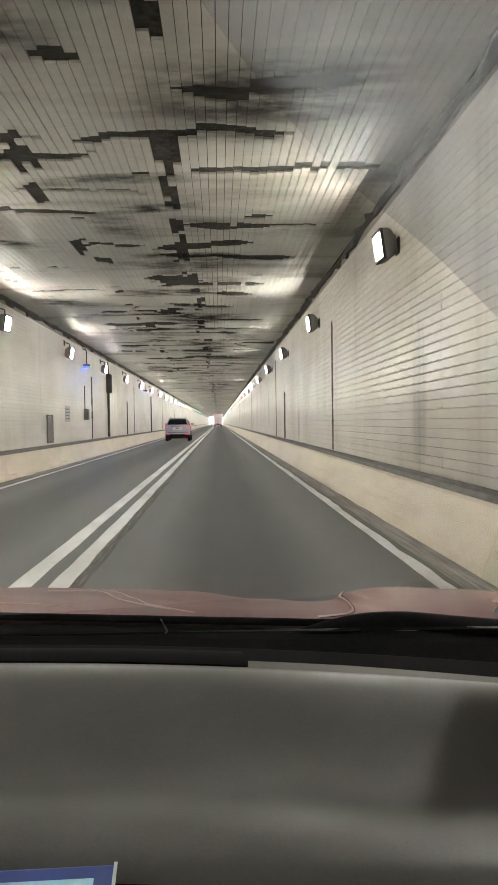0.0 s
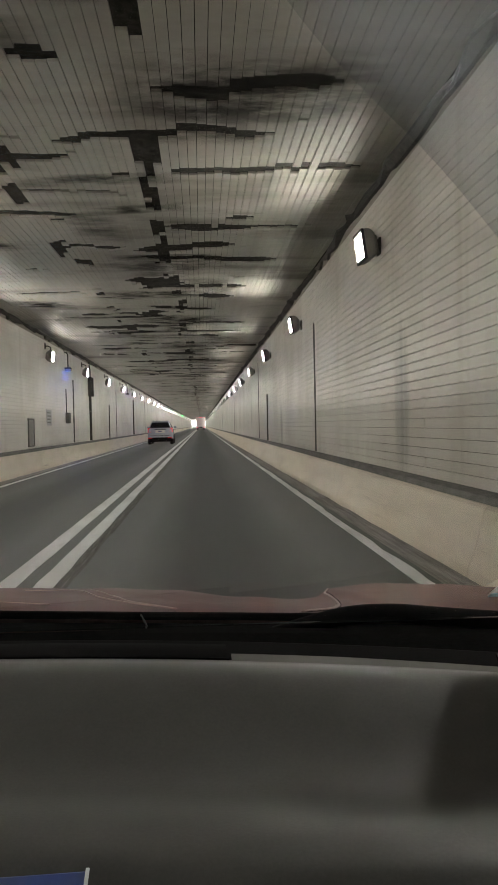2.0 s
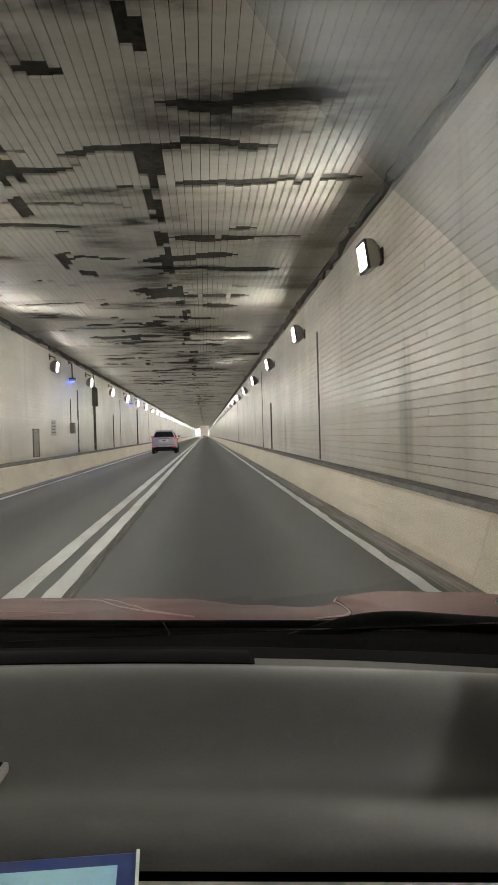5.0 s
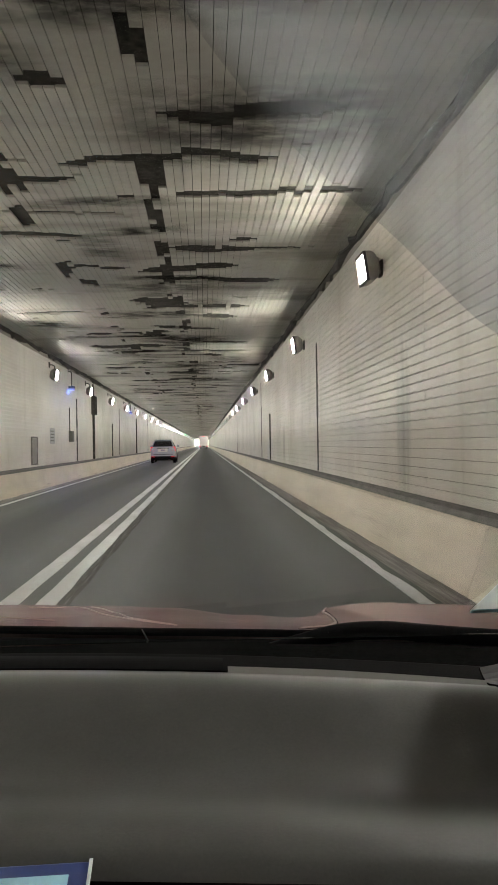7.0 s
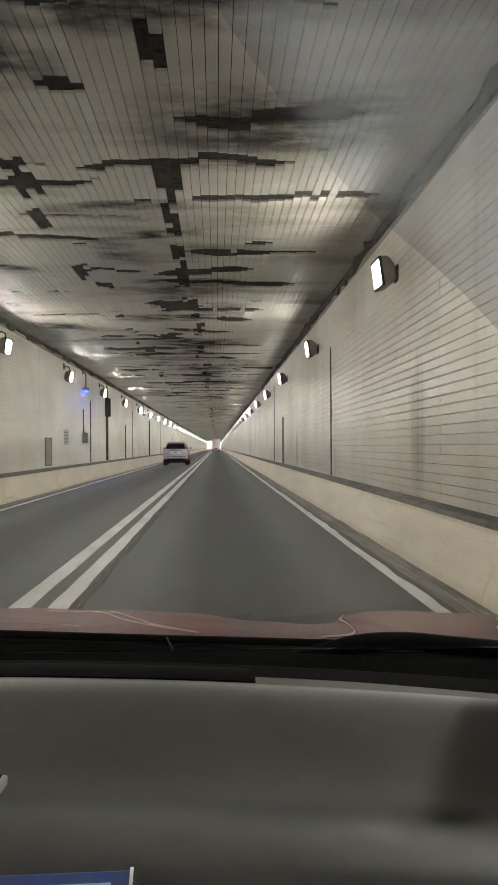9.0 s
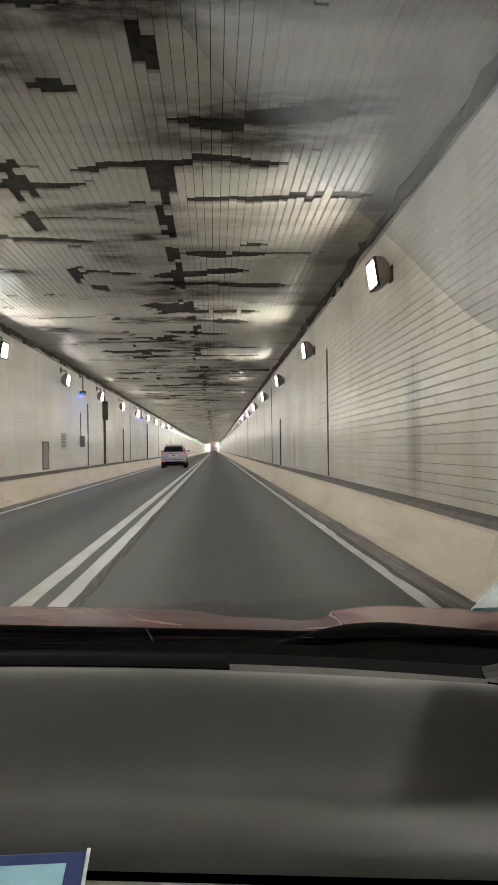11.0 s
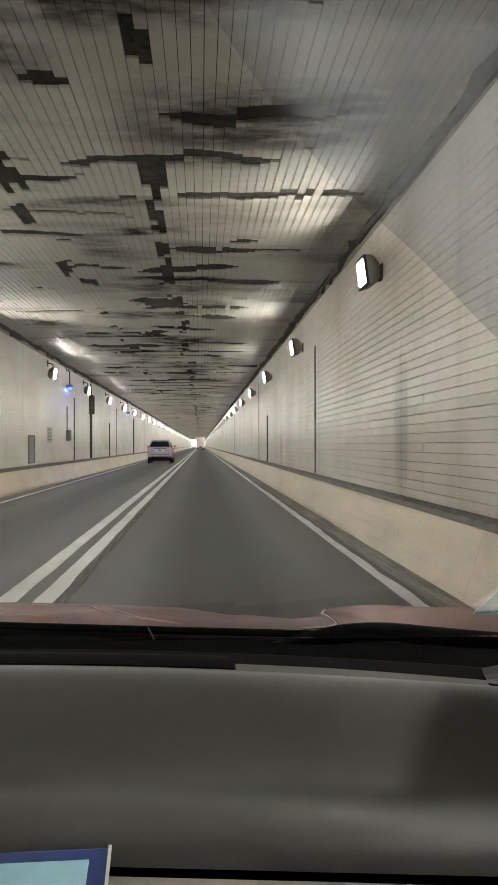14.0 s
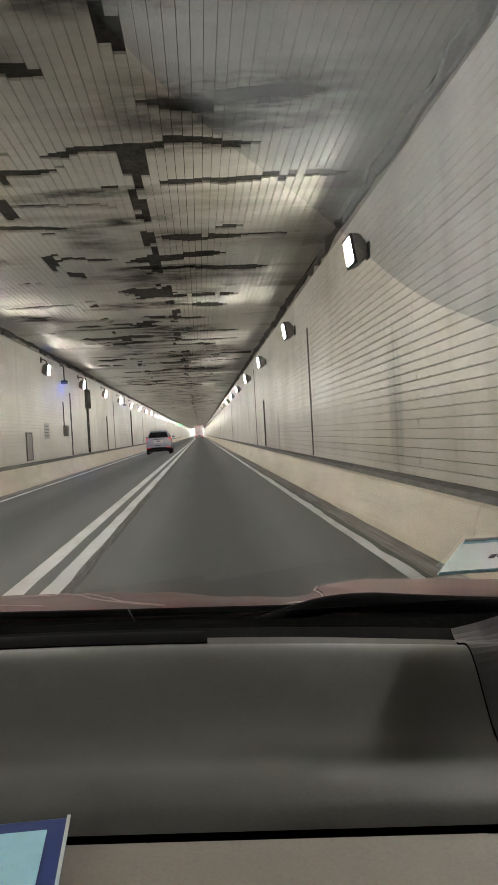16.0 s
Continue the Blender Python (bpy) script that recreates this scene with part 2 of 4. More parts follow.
soiled(M["tile"], 0.22, 0.15)
streaked(M["tile"], ((8.9, 1.55, 0.34, 1.15, 0.72), (22.5, 1.3, 0.35, 0.8, 0.6), (36.0, 1.9, 0.3, 1.2, 0.5)))
soiled(M["gutter"], 0.22, 0.12)


def worn_asphalt():
    """Asphalt with an oil-darkened strip down the middle of each lane and paler wheel tracks."""
    m = surface("asphalt", (0.150, 0.157, 0.152), 0.66, spec=0.25, grain=55, vary=0.35, bump=0.35, big=1.1, stain=0.28, stretch=(1, 0.06, 1), dist=0.003, fine_stretch=(1, 1, 1))
    t = m.node_tree
    p = t.nodes["Principled BSDF"]
    old = p.inputs["Base Color"].links[0].from_socket
    co = t.nodes.new("ShaderNodeTexCoord")
    xyz = t.nodes.new("ShaderNodeSeparateXYZ")
    t.links.new(co.outputs["Object"], xyz.inputs[0])
    wob = t.nodes.new("ShaderNodeMath")
    wob.operation = "MULTIPLY_ADD"
    t.links.new(noise_tex(t, 0.5, 3, (1, 0.3, 1)), wob.inputs[0])
    wob.inputs[1].default_value = 0.5
    t.links.new(xyz.outputs[0], wob.inputs[2])
    mr = t.nodes.new("ShaderNodeMapRange")
    mr.inputs["From Min"].default_value = -5.0
    mr.inputs["From Max"].default_value = 2.75
    t.links.new(wob.outputs[0], mr.inputs[0])
    cr = t.nodes.new("ShaderNodeValToRGB")
    e = cr.color_ramp.elements
    e[0].position, e[1].position = 0.0, 1.0
    for x, v in ((-4.0, 1.0), (-3.35, 0.52), (-2.75, 0.52), (-2.1, 1.0), (-1.3, 0.92), (-0.75, 1.0), (-0.15, 0.42), (0.5, 0.42), (1.15, 1.0)):
        q = e.new((x + 0.25 + 5.0) / 7.75)
        q.color = (v, v, v, 1)
    e[0].color = e[len(e) - 1].color = (0.85, 0.85, 0.85, 1)
    t.links.new(mr.outputs[0], cr.inputs[0])
    t.links.new(mixed(t, "MULTIPLY", 1.0, old, cr.outputs[0]), p.inputs["Base Color"])
    return m


M["asphalt"] = worn_asphalt()
M["ceil"] = ceiling_tile()


def barrier_paint():
    """Cream masonry paint with rub marks along the road and soft grime."""
    m, t, p = nodes_of("barrier_paint")
    c = ramp(t, noise_tex(t, 5, 5, (1, 0.25, 1)), 0.3, 0.7, (0.745, 0.668, 0.545), (0.825, 0.742, 0.615))
    c = mixed(t, "MULTIPLY", 1.0, c, ramp(t, noise_tex(t, 0.9, 4, (1, 0.25, 1)), 0.35, 0.7, (0.76, 0.75, 0.72), (1, 1, 1)))
    c = mixed(t, "MULTIPLY", 1.0, c, ramp(t, noise_tex(t, 7, 5, (1, 0.05, 1.6), 0.7), 0.60, 0.74, (1, 1, 1), (0.62, 0.60, 0.58)))
    rnd = t.nodes.new("ShaderNodeObjectInfo").outputs["Random"]
    c = mixed(t, "MULTIPLY", 1.0, c, ramp(t, rnd, 0, 1, (0.94,) * 3, (1, 1, 1)))
    t.links.new(c, p.inputs["Base Color"])
    p.inputs["Roughness"].default_value = 0.58
    return m


M["barrier"] = barrier_paint()


def thin_paper():
    """White paper that lets some light through."""
    m, t, p = nodes_of("thin_paper")
    p.inputs["Base Color"].default_value = (0.80, 0.84, 0.84, 1)
    p.inputs["Roughness"].default_value = 0.6
    tl = t.nodes.new("ShaderNodeBsdfTranslucent")
    tl.inputs[0].default_value = (0.92, 0.95, 0.95, 1)
    mx = t.nodes.new("ShaderNodeMixShader")
    mx.inputs[0].default_value = 0.6
    t.links.new(p.outputs[0], mx.inputs[1])
    t.links.new(tl.outputs[0], mx.inputs[2])
    t.links.new(mx.outputs[0], t.nodes["Material Output"].inputs[0])
    return m


M["thin_paper"] = thin_paper()
M["glass"] = pane_glass("windscreen_glass", dust=0.0012)
M["film"] = pane_glass("dusty_glass", (0.80, 0.82, 0.85), dust=0.18, edged=True)


def soot_film():
    """Thin brown-black soot that fades out towards its edge."""
    m = bpy.data.materials.new("soot_film")
    m.use_nodes = True
    t = m.node_tree
    t.nodes.clear()
    out = t.nodes.new("ShaderNodeOutputMaterial")
    df = t.nodes.new("ShaderNodeBsdfDiffuse")
    df.inputs[0].default_value = (0.040, 0.036, 0.031, 1)
    tr = t.nodes.new("ShaderNodeBsdfTransparent")
    at = t.nodes.new("ShaderNodeAttribute")
    at.attribute_name = "thickness"
    n = noise_tex(t, 2.2, 5, (0.6, 1.2, 1), 0.65)
    mr = t.nodes.new("ShaderNodeMapRange")
    mr.inputs["From Min"].default_value = 0.36
    mr.inputs["From Max"].default_value = 0.60
    t.links.new(n, mr.inputs[0])
    mul = t.nodes.new("ShaderNodeMath")
    mul.operation = "MULTIPLY"
    mul.use_clamp = True
    t.links.new(at.outputs["Fac"], mul.inputs[0])
    t.links.new(mr.outputs[0], mul.inputs[1])
    mx = t.nodes.new("ShaderNodeMixShader")
    t.links.new(mul.outputs[0], mx.inputs[0])
    t.links.new(tr.outputs[0], mx.inputs[1])
    t.links.new(df.outputs[0], mx.inputs[2])
    t.links.new(mx.outputs[0], out.inputs[0])
    return m


M["soot"] = soot_film()


# ---- mesh helpers ----
def part(name, bm, material, parent=None, label=""):
    me = bpy.data.meshes.new(name)
    bm.to_mesh(me)
    bm.free()
    me.materials.append(M[material])
    ob = new(name, me)
    ob.parent = parent
    if label:
        tagged(ob, label)
    return ob


def empty(name, place=(0, 0, 0)):
    ob = new(name)
    ob.location = place
    ob.empty_display_size = 0.2
    return ob


def box(bm, x0, x1, y0, y1, z0, z1):
    v = [bm.verts.new((x, y, z)) for z in (z0, z1) for y in (y0, y1) for x in (x0, x1)]
    for f in ((0, 2, 3, 1), (4, 5, 7, 6), (0, 1, 5, 4), (2, 6, 7, 3), (0, 4, 6, 2), (1, 3, 7, 5)):
        bm.faces.new([v[i] for i in f])
    return v


def one_box(x0, x1, y0, y1, z0, z1, bevel=0.0, seg=2):
    bm = bmesh.new()
    box(bm, x0, x1, y0, y1, z0, z1)
    if bevel:
        bmesh.ops.bevel(bm, geom=bm.edges[:], offset=bevel, segments=seg, affect="EDGES", profile=0.6)
    return bm


def smooth(ob):
    for p in ob.data.polygons:
        p.use_smooth = True
    return ob


def pipe(points, radius, sides=10):
    """A tube of one radius along a bent line."""
    bm = bmesh.new()
    rings = []
    pts = [Vector(p) for p in points]
    for i, p in enumerate(pts):
        d = (pts[min(i + 1, len(pts) - 1)] - pts[max(i - 1, 0)]).normalized()
        a = d.cross(Vector((0, 0, 1)) if abs(d.z) < 0.9 else Vector((1, 0, 0))).normalized()
        b = d.cross(a)
        rings.append([bm.verts.new(p + radius * (a * math.cos(k * math.tau / sides) + b * math.sin(k * math.tau / sides))) for k in range(sides)])
    for r, s in zip(rings, rings[1:]):
        for k in range(sides):
            bm.faces.new((r[k], r[(k + 1) % sides], s[(k + 1) % sides], s[k]))
    bm.faces.new(rings[0][::-1])
    bm.faces.new(rings[-1])
    bmesh.ops.recalc_face_normals(bm, faces=bm.faces[:])
    return bm


def loft(sections, close=True):
    """Skin over a row of closed outlines with the same number of points."""
    bm = bmesh.new()
    rings = [[bm.verts.new(p) for p in s] for s in sections]
    n = len(rings[0])
    for r, s in zip(rings, rings[1:]):
        for k in range(n):
            bm.faces.new((r[k], r[(k + 1) % n], s[(k + 1) % n], s[k]))
    if close:
        bm.faces.new(rings[0][::-1])
        bm.faces.new(rings[-1])
    bmesh.ops.recalc_face_normals(bm, faces=bm.faces[:])
    return bm


def sheet(fn, us, vs):
    """A grid of points fn(u, v)."""
    bm = bmesh.new()
    g = [[bm.verts.new(fn(u, v)) for v in vs] for u in us]
    for i in range(len(us) - 1):
        for j in range(len(vs) - 1):
            bm.faces.new((g[i][j], g[i + 1][j], g[i + 1][j + 1], g[i][j + 1]))
    bmesh.ops.recalc_face_normals(bm, faces=bm.faces[:])
    return bm


def facing_down(bm):
    bm.normal_update()
    turned = [f for f in bm.faces if f.normal.z > 0]
    bmesh.ops.reverse_faces(bm, faces=turned)
    return bm


def rebase(root, place):
    """Moves the root of a thing to its foot without moving its parts."""
    root.location = place
    for c in root.children:
        c.location = c.location - Vector(place)


def span(a, b, n):
    return [a + (b - a) * i / (n - 1) for i in range(n)]


def disc(cx, cz, y0, y1, rings):
    """A turned solid about an axis along y through cx, cz: rings of (y, radius)."""
    return loft([[(cx + r * math.cos(k * math.tau / 28), y, cz + r * math.sin(k * math.tau / 28)) for k in range(28)] for y, r in rings])


# ---- road ----
road = part("road", one_box(-5.25, 2.4, Y_B, Y_F + 120, -0.30, 0.0), "asphalt")
tagged(road, "dark grey worn asphalt carriageway of two lanes", "road", kind="structure")


def marking(name, x, w, label, mat="paint", chip=0.007, top=0.005):
    """A painted line with slightly wandering, chipped edges; the right one may be worn further."""
    rnd = random.Random(name)
    bm = bmesh.new()
    ys = [Y_B + 0.5 * i for i in range(int((Y_F - Y_B) / 0.5) + 1)]
    rows = []
    for y in ys:
        a = x - w / 2 + rnd.uniform(-0.007, 0.007)
        b = x + w / 2 + rnd.uniform(-chip, chip)
        rows.append([bm.verts.new(p) for p in ((a, y, 0.001), (a + 0.004, y, top), (b - 0.004, y, top), (b, y, 0.001))])
    for r, s in zip(rows, rows[1:]):
        for k in range(3):
            bm.faces.new((r[k], r[k + 1], s[k + 1], s[k]))
    return tagged(part(name, bm, mat), label, "road marking", kind="structure")


def old_paint(x, w):
    """Leftover flecks of an earlier line, drawn out along the road."""
    rnd = random.Random(31)
    bm = bmesh.new()
    y = 1.5
    while y < 45:
        length, half = rnd.uniform(0.08, 0.7), rnd.uniform(0.004, 0.014)
        xx = x + rnd.uniform(-0.5, 0.5) * w
        bm.faces.new([bm.verts.new(p) for p in ((xx - half * 0.3, y, 0.0062), (xx + half, y + length * 0.25, 0.0062), (xx + half * 0.6, y + length * 0.8, 0.0062), (xx, y + length, 0.0062), (xx - half, y + length * 0.55, 0.0062))])
        y += rnd.uniform(0.02, 0.35)
    return bm


marking("road_line_centre_a", -1.66, 0.18, "worn white solid line of the double centre marking")
marking("road_line_centre_b", -1.34, 0.17, "worn white solid line of the double centre marking", chip=0.018)
marking("road_seam_strip", -1.19, 0.115, "dark bitumen seam beside the double centre line", "seam", 0.016, 0.0022)
ghost = part("road_line_remains", old_paint(-1.20, 0.09), "worn_paint")
tagged(ghost, "pale flecks of an older worn centre line", "road marking", kind="structure")
marking("road_line_edge_a", 1.78, 0.13, "worn white edge line beside the concrete gutter", chip=0.022)
marking("road_line_edge_b", -4.62, 0.12, "faded white edge line beside the far barrier")

for nm, a, b in (("gutter_a", 1.90, 2.17), ("gutter_b", -5.02, -4.74)):
    g = part(nm, sheet(lambda u, v: (u, v, 0.012 + 0.008 * math.sin(v * 3.1) * (0.5 + 0.5 * math.sin(v * 0.7))), span(a, b, 4), span(Y_B, Y_F, 700)), "gutter")
    tagged(g, "grimy concrete gutter strip along the barrier foot", "gutter", kind="structure")

# ---- tunnel shell ----
for nm, a, b in (("wall_right", X_R + 0.02, X_R + 0.6), ("wall_left", X_L - 0.6, X_L - 0.02)):
    w = part(nm, one_box(a, b, Y_B, Y_F, -0.30, Z_C + 0.5), "joint")
    tagged(w, "concrete tunnel wall clad in cream glazed tile courses", "wall", kind="structure")
wall_right = bpy.data.objects["wall_right"]
wall_left = bpy.data.objects["wall_left"]
back = part("wall_back", one_box(X_L - 0.6, X_R + 0.6, Y_B - 0.4, Y_B, -0.3, Z_C + 0.5), "tile")
tagged(back, "plain cream wall that closes the tunnel", "wall", kind="structure")


def ceiling_holes(columns):
    """For each strip of ceiling tiles, the stretches (along the tunnel) where tiles are gone."""
    rnd = random.Random(11)
    holes = [[] for _ in range(columns)]
    tile = TILE

    def lose(c, y, length):
        if 0 <= c < columns:
            holes[c].append((y, y + length))

    def streak(x, y, wide, deep):
        c0 = int((x - X_L) / tile)
        n = int(wide / tile)
        yy, dd = y, deep
        for k in range(n):
            if rnd.random() < 0.06:
                continue
            yy += rnd.uniform(-0.03, 0.03)
            dd += rnd.uniform(-0.04, 0.04)
            if rnd.random() < 0.16:
                yy += rnd.choice((-1, 1)) * rnd.uniform(0.06, 0.16)
            ends = min(1.0, 0.35 + 0.3 * min(k, n - 1 - k))
            dd = max(0.08, min(1.3 * deep, dd))
            lose(c0 + k, yy + 0.5 * dd * (1 - ends), dd * ends)

    y = 1.0
    while y < 250:
        for _ in range(8 if y > 14 else 6 if y > 9 else 4):
            cx = rnd.choice((-4.2, -3.4, -2.6, -1.6, -0.9, -0.5, -0.2, 0.5)) + rnd.uniform(-0.3, 0.3)
            wide = rnd.choice((0.5, 0.9, 1.3, 1.9, 2.5))
            streak(cx, y + rnd.uniform(0, 2.4), wide, rnd.choice((0.16, 0.3, 0.3, 0.5) if y < 14 else (0.2, 0.35, 0.5, 0.75)))
        for _ in range(3):
            streak(rnd.uniform(-4.6, 1.2), y + rnd.uniform(0, 2.4), rnd.choice((0.15, 0.3, 0.3)), rnd.choice((0.15, 0.3, 0.45)))
        y += 2.6
    # the long seams: ragged clusters of lost tiles along a line, with stretches where all tiles are left
    for x, y0, y1, keep in ((-0.72, 3.2, 17, 0.42), (-2.42, 5.5, 46, 0.42), (-0.62, 16, 150, 0.38), (-0.45, 60, 300, 0.4)):
        c = int((x - X_L) / tile)
        yy = y0
        while yy < y1:
            ln = rnd.choice((0.3, 0.45, 0.6, 0.9, 1.2))
            if rnd.random() > keep:
                a = rnd.choice((-1, 0, 0, 0, 1))
                for k in range(rnd.choice((1, 1, 2, 2, 3))):
                    lose(c + a + k, yy + rnd.uniform(-0.15, 0.15), ln * rnd.uniform(0.6, 1.15))
            else:
                ln *= 1.3
            yy += ln
    return holes


def ceiling():
    """Backing slab and one long strip of tiles after another, with dark joints and lost tiles."""
    bm = bmesh.new()
    tile = TILE
    columns = int((X_R - X_L) / tile)
    rnd = random.Random(5)
    for c, lost in enumerate(ceiling_holes(columns)):
        x0 = X_L + 0.03 + c * tile
        x1 = x0 + tile - 0.008
        cuts = sorted(lost)
        y = Y_B
        pieces = []
        for a, b in cuts:
            if a > y + 0.05:
                pieces.append((y, a))
            y = max(y, b)
        pieces.append((y, Y_F))
        for a, b in pieces:
            while b - a > 0.01:
                e = min(b, a + rnd.uniform(3.0, 8.0))
                z = Z_C + rnd.uniform(-0.003, 0.003)
                box(bm, x0, x1, a + 0.002, e - 0.002, z, z + 0.03)
                a = e
    return bm


slab = part("ceiling_slab", one_box(X_L - 0.6, X_R + 0.6, Y_B - 0.4, Y_F, Z_C + 0.028, Z_C + 0.5), "bare")
tagged(slab, "soot-dark concrete tunnel roof behind the lost tiles", "ceiling", kind="structure")
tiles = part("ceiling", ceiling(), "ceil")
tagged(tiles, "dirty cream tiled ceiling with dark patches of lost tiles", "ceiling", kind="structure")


def soot_smudges():
    """Soft smudges of soot on the ceiling tiles, most of them drawn out across the road."""
    rnd = random.Random(23)
    bm = bmesh.new()
    layer = bm.verts.layers.float.new("thickness")
    nu, nv = 13, 9
    y = 3.0
    while y < 75:
        x = rnd.choice((-3.6, -2.5, -1.6, -0.7, -0.7, -0.2, 0.6)) + rnd.uniform(-0.4, 0.4)
        wide, deep = rnd.choice((0.5, 0.8, 1.2, 1.6)), rnd.choice((0.25, 0.4, 0.6, 0.9))
        dark, skew = rnd.uniform(0.5, 1.05), rnd.uniform(-0.25, 0.25)
        z = Z_C - 0.006 - rnd.uniform(0, 0.012)
        grid = []
        for i in range(nu):
            u = 2 * i / (nu - 1) - 1
            row = []
            for j in range(nv):
                v = 2 * j / (nv - 1) - 1
                p = bm.verts.new((max(X_L + 0.2, min(X_R - 0.3, x + u * wide)), y + v * deep + u * skew, z))
                p[layer] = dark * (1 - u * u) * (1 - v * v)
                row.append(p)
            grid.append(row)
        for i in range(nu - 1):
            for j in range(nv - 1):
                bm.faces.new((grid[i][j], grid[i][j + 1], grid[i + 1][j + 1], grid[i + 1][j]))
        y += rnd.uniform(0.6, 1.5) if y < 30 else rnd.uniform(0.8, 2.0)
    return bm


smudges = part("ceiling_soot", soot_smudges(), "soot")
tagged(smudges, "soft brown-black soot smudges on the ceiling tiles", "soot", kind="stuff")


def cornice(name, side):
    """A sooty, crumbling strip along the corner of wall and ceiling."""
    rnd = random.Random(name)
    x = X_R if side > 0 else X_L
    secs = []
    y = Y_B
    while y < Y_F:
        w = 0.05 + rnd.uniform(-0.02, 0.06) + rnd.choice((0, 0, 0, 0.05))
        h = 0.06 + rnd.uniform(-0.03, 0.05) + rnd.choice((0, 0, 0, 0.07))
        secs.append([(x + 0.01 * side, y, Z_C - 0.002), (x - w * side, y, Z_C - 0.002), (x - w * side, y, Z_C - 0.04), (x - 0.04 * side, y, Z_C - h), (x + 0.01 * side, y, Z_C - h)])
        y += rnd.choice((0.08, 0.25, 0.4, 0.7) if y < 60 else (0.6, 1.4))
    return tagged(part(name, loft(secs), "cornice"), "sooty crumbling strip where wall meets ceiling", "trim", kind="structure")


cornice("trim_right", 1)
cornice("trim_left", -1)


def barrier_profile(side, y):
    x = X_R if side > 0 else X_L
    s = side
    return [(x + 0.015 * s, y, 0.0), (x - 0.29 * s, y, 0.0), (x - 0.28 * s, y, 0.09), (x - 0.20 * s, y, 0.30), (x - 0.13 * s, y, 0.575), (x - 0.10 * s, y, 0.60), (x + 0.015 * s, y, 0.60)]


def barrier(name, side, near0, near1):
    """Painted sloping concrete kerb wall in cast lengths, with a dark ledge on top."""
    root = empty(name)
    tagged(root, "cream painted sloping concrete barrier with dirty scrapes", "barrier", kind="structure")
    length = 6.0
    bm = loft([barrier_profile(side, 0.006), barrier_profile(side, length - 0.006)])
    first = part("barrier_block", bm, "barrier", root)
    first.location = (0, near0, 0)
    y = near0 + length
    while y < near1:
        o = new("barrier_block", first.data)
        o.parent = root
        o.location = (0, y, 0)
        y += length
    rest = part("barrier_far", loft([barrier_profile(side, y), barrier_profile(side, Y_F)]), "barrier", root)
    tagged(rest, kind="stuff")
    if near0 > Y_B:
        part("barrier_behind", loft([barrier_profile(side, Y_B), barrier_profile(side, near0)]), "barrier", root)
    x = X_R if side > 0 else X_L
    bm = loft([[(x + 0.015 * side, yy, 0.602), (x - 0.085 * side, yy, 0.602), (x - 0.06 * side, yy, 0.66), (x - 0.004 * side, yy, Z_W - 0.004), (x + 0.015 * side, yy, Z_W - 0.004)] for yy in (Y_B, Y_F)])
    part("ledge", bm, "ledge", root, "dark grey weathered concrete ledge")
    return root


barrier("barrier_right", 1, -6.0, 108.0)
barrier("barrier_left", -1, 12.0, 108.0)

# ---- floodlights ----
def floodlight(side):
    """A wall flood: ribbed housing, bezel, bright lens, yoke arm and wall plate, at its own centre."""
    root = empty("floodlight")
    tagged(root, "lit box floodlight with dark metal housing on the tunnel wall", "floodlight", "wall floodlights")
    turn = pose(0, 0, 0, 0, 0, -SPIN * side) @ pose(0, 0, 0, 8)   # lens looks across the road, a little down

    def put(name, bm, mat, label=""):
        bmesh.ops.transform(bm, matrix=turn, verts=bm.verts[:])
        return part(name, bm, mat, root, label)

    # local axes before the turn: lens faces -y
    sec = lambda y, w, h: [(-w, y, -h), (w, y, -h), (w, y, h), (-w, y, h)]
    bm = loft([sec(-0.05, 0.225, 0.195), sec(0.02, 0.225, 0.195), sec(0.09, 0.19, 0.16), sec(0.12, 0.14, 0.12)])
    bmesh.ops.bevel(bm, geom=bm.edges[:], offset=0.012, segments=2, affect="EDGES")
    put("housing", bm, "housing")
    for k in range(5):
        put("fin", one_box(-0.125 + 0.06 * k, -0.115 + 0.06 * k, 0.08, 0.145, -0.11, 0.11), "housing")
    bm = bmesh.new()
    for a in ((-0.228, 0.228, 0.161, 0.198), (-0.228, 0.228, -0.198, -0.161), (-0.228, -0.203, -0.161, 0.161), (0.203, 0.228, -0.161, 0.161)):
        box(bm, a[0], a[1], -0.084, -0.045, a[2], a[3])
    put("bezel", bm, "dark")
    put("lens", one_box(-0.20, 0.20, -0.066, -0.054, -0.158, 0.158), "lens", "glowing white lens")
    off = 0.19
    if side > 0:
        part("arm", pipe([(0.10, 0, 0.0), (off, 0, 0.0)], 0.03), "cornice", root, "short dark stub")
        part("wall_plate", one_box(off - 0.012, off + 0.012, -0.09, 0.09, -0.11, 0.11, 0.004), "cornice", root)
        return root
    arm = pipe([(0, 0.0, 0.215), (0.0, 0.02, 0.31), (off * side * 0.5, 0.05, 0.36), (off * side, 0.05, 0.36)], 0.018)
    part("arm", arm, "cornice", root)
    part("wall_plate", one_box(off * side - 0.012, off * side + 0.012, -0.04, 0.14, 0.26, 0.46, 0.004), "cornice", root)
    return root


for side, x, z, y0 in ((1, X_R - 0.21, 3.66, 9.9), (-1, X_L + 0.21, 3.78, 10.3)):
    first = None
    k = -4
    while y0 + k * STEP < Y_F - 4:
        y = y0 + k * STEP
        if first is None:
            first = floodlight(side)
            first.location = (x, y, z)
        else:
            copy_thing(first, pose(x, y, z, 0, 0, random.Random(k * side).uniform(-0.7, 0.7)))
        k += 1


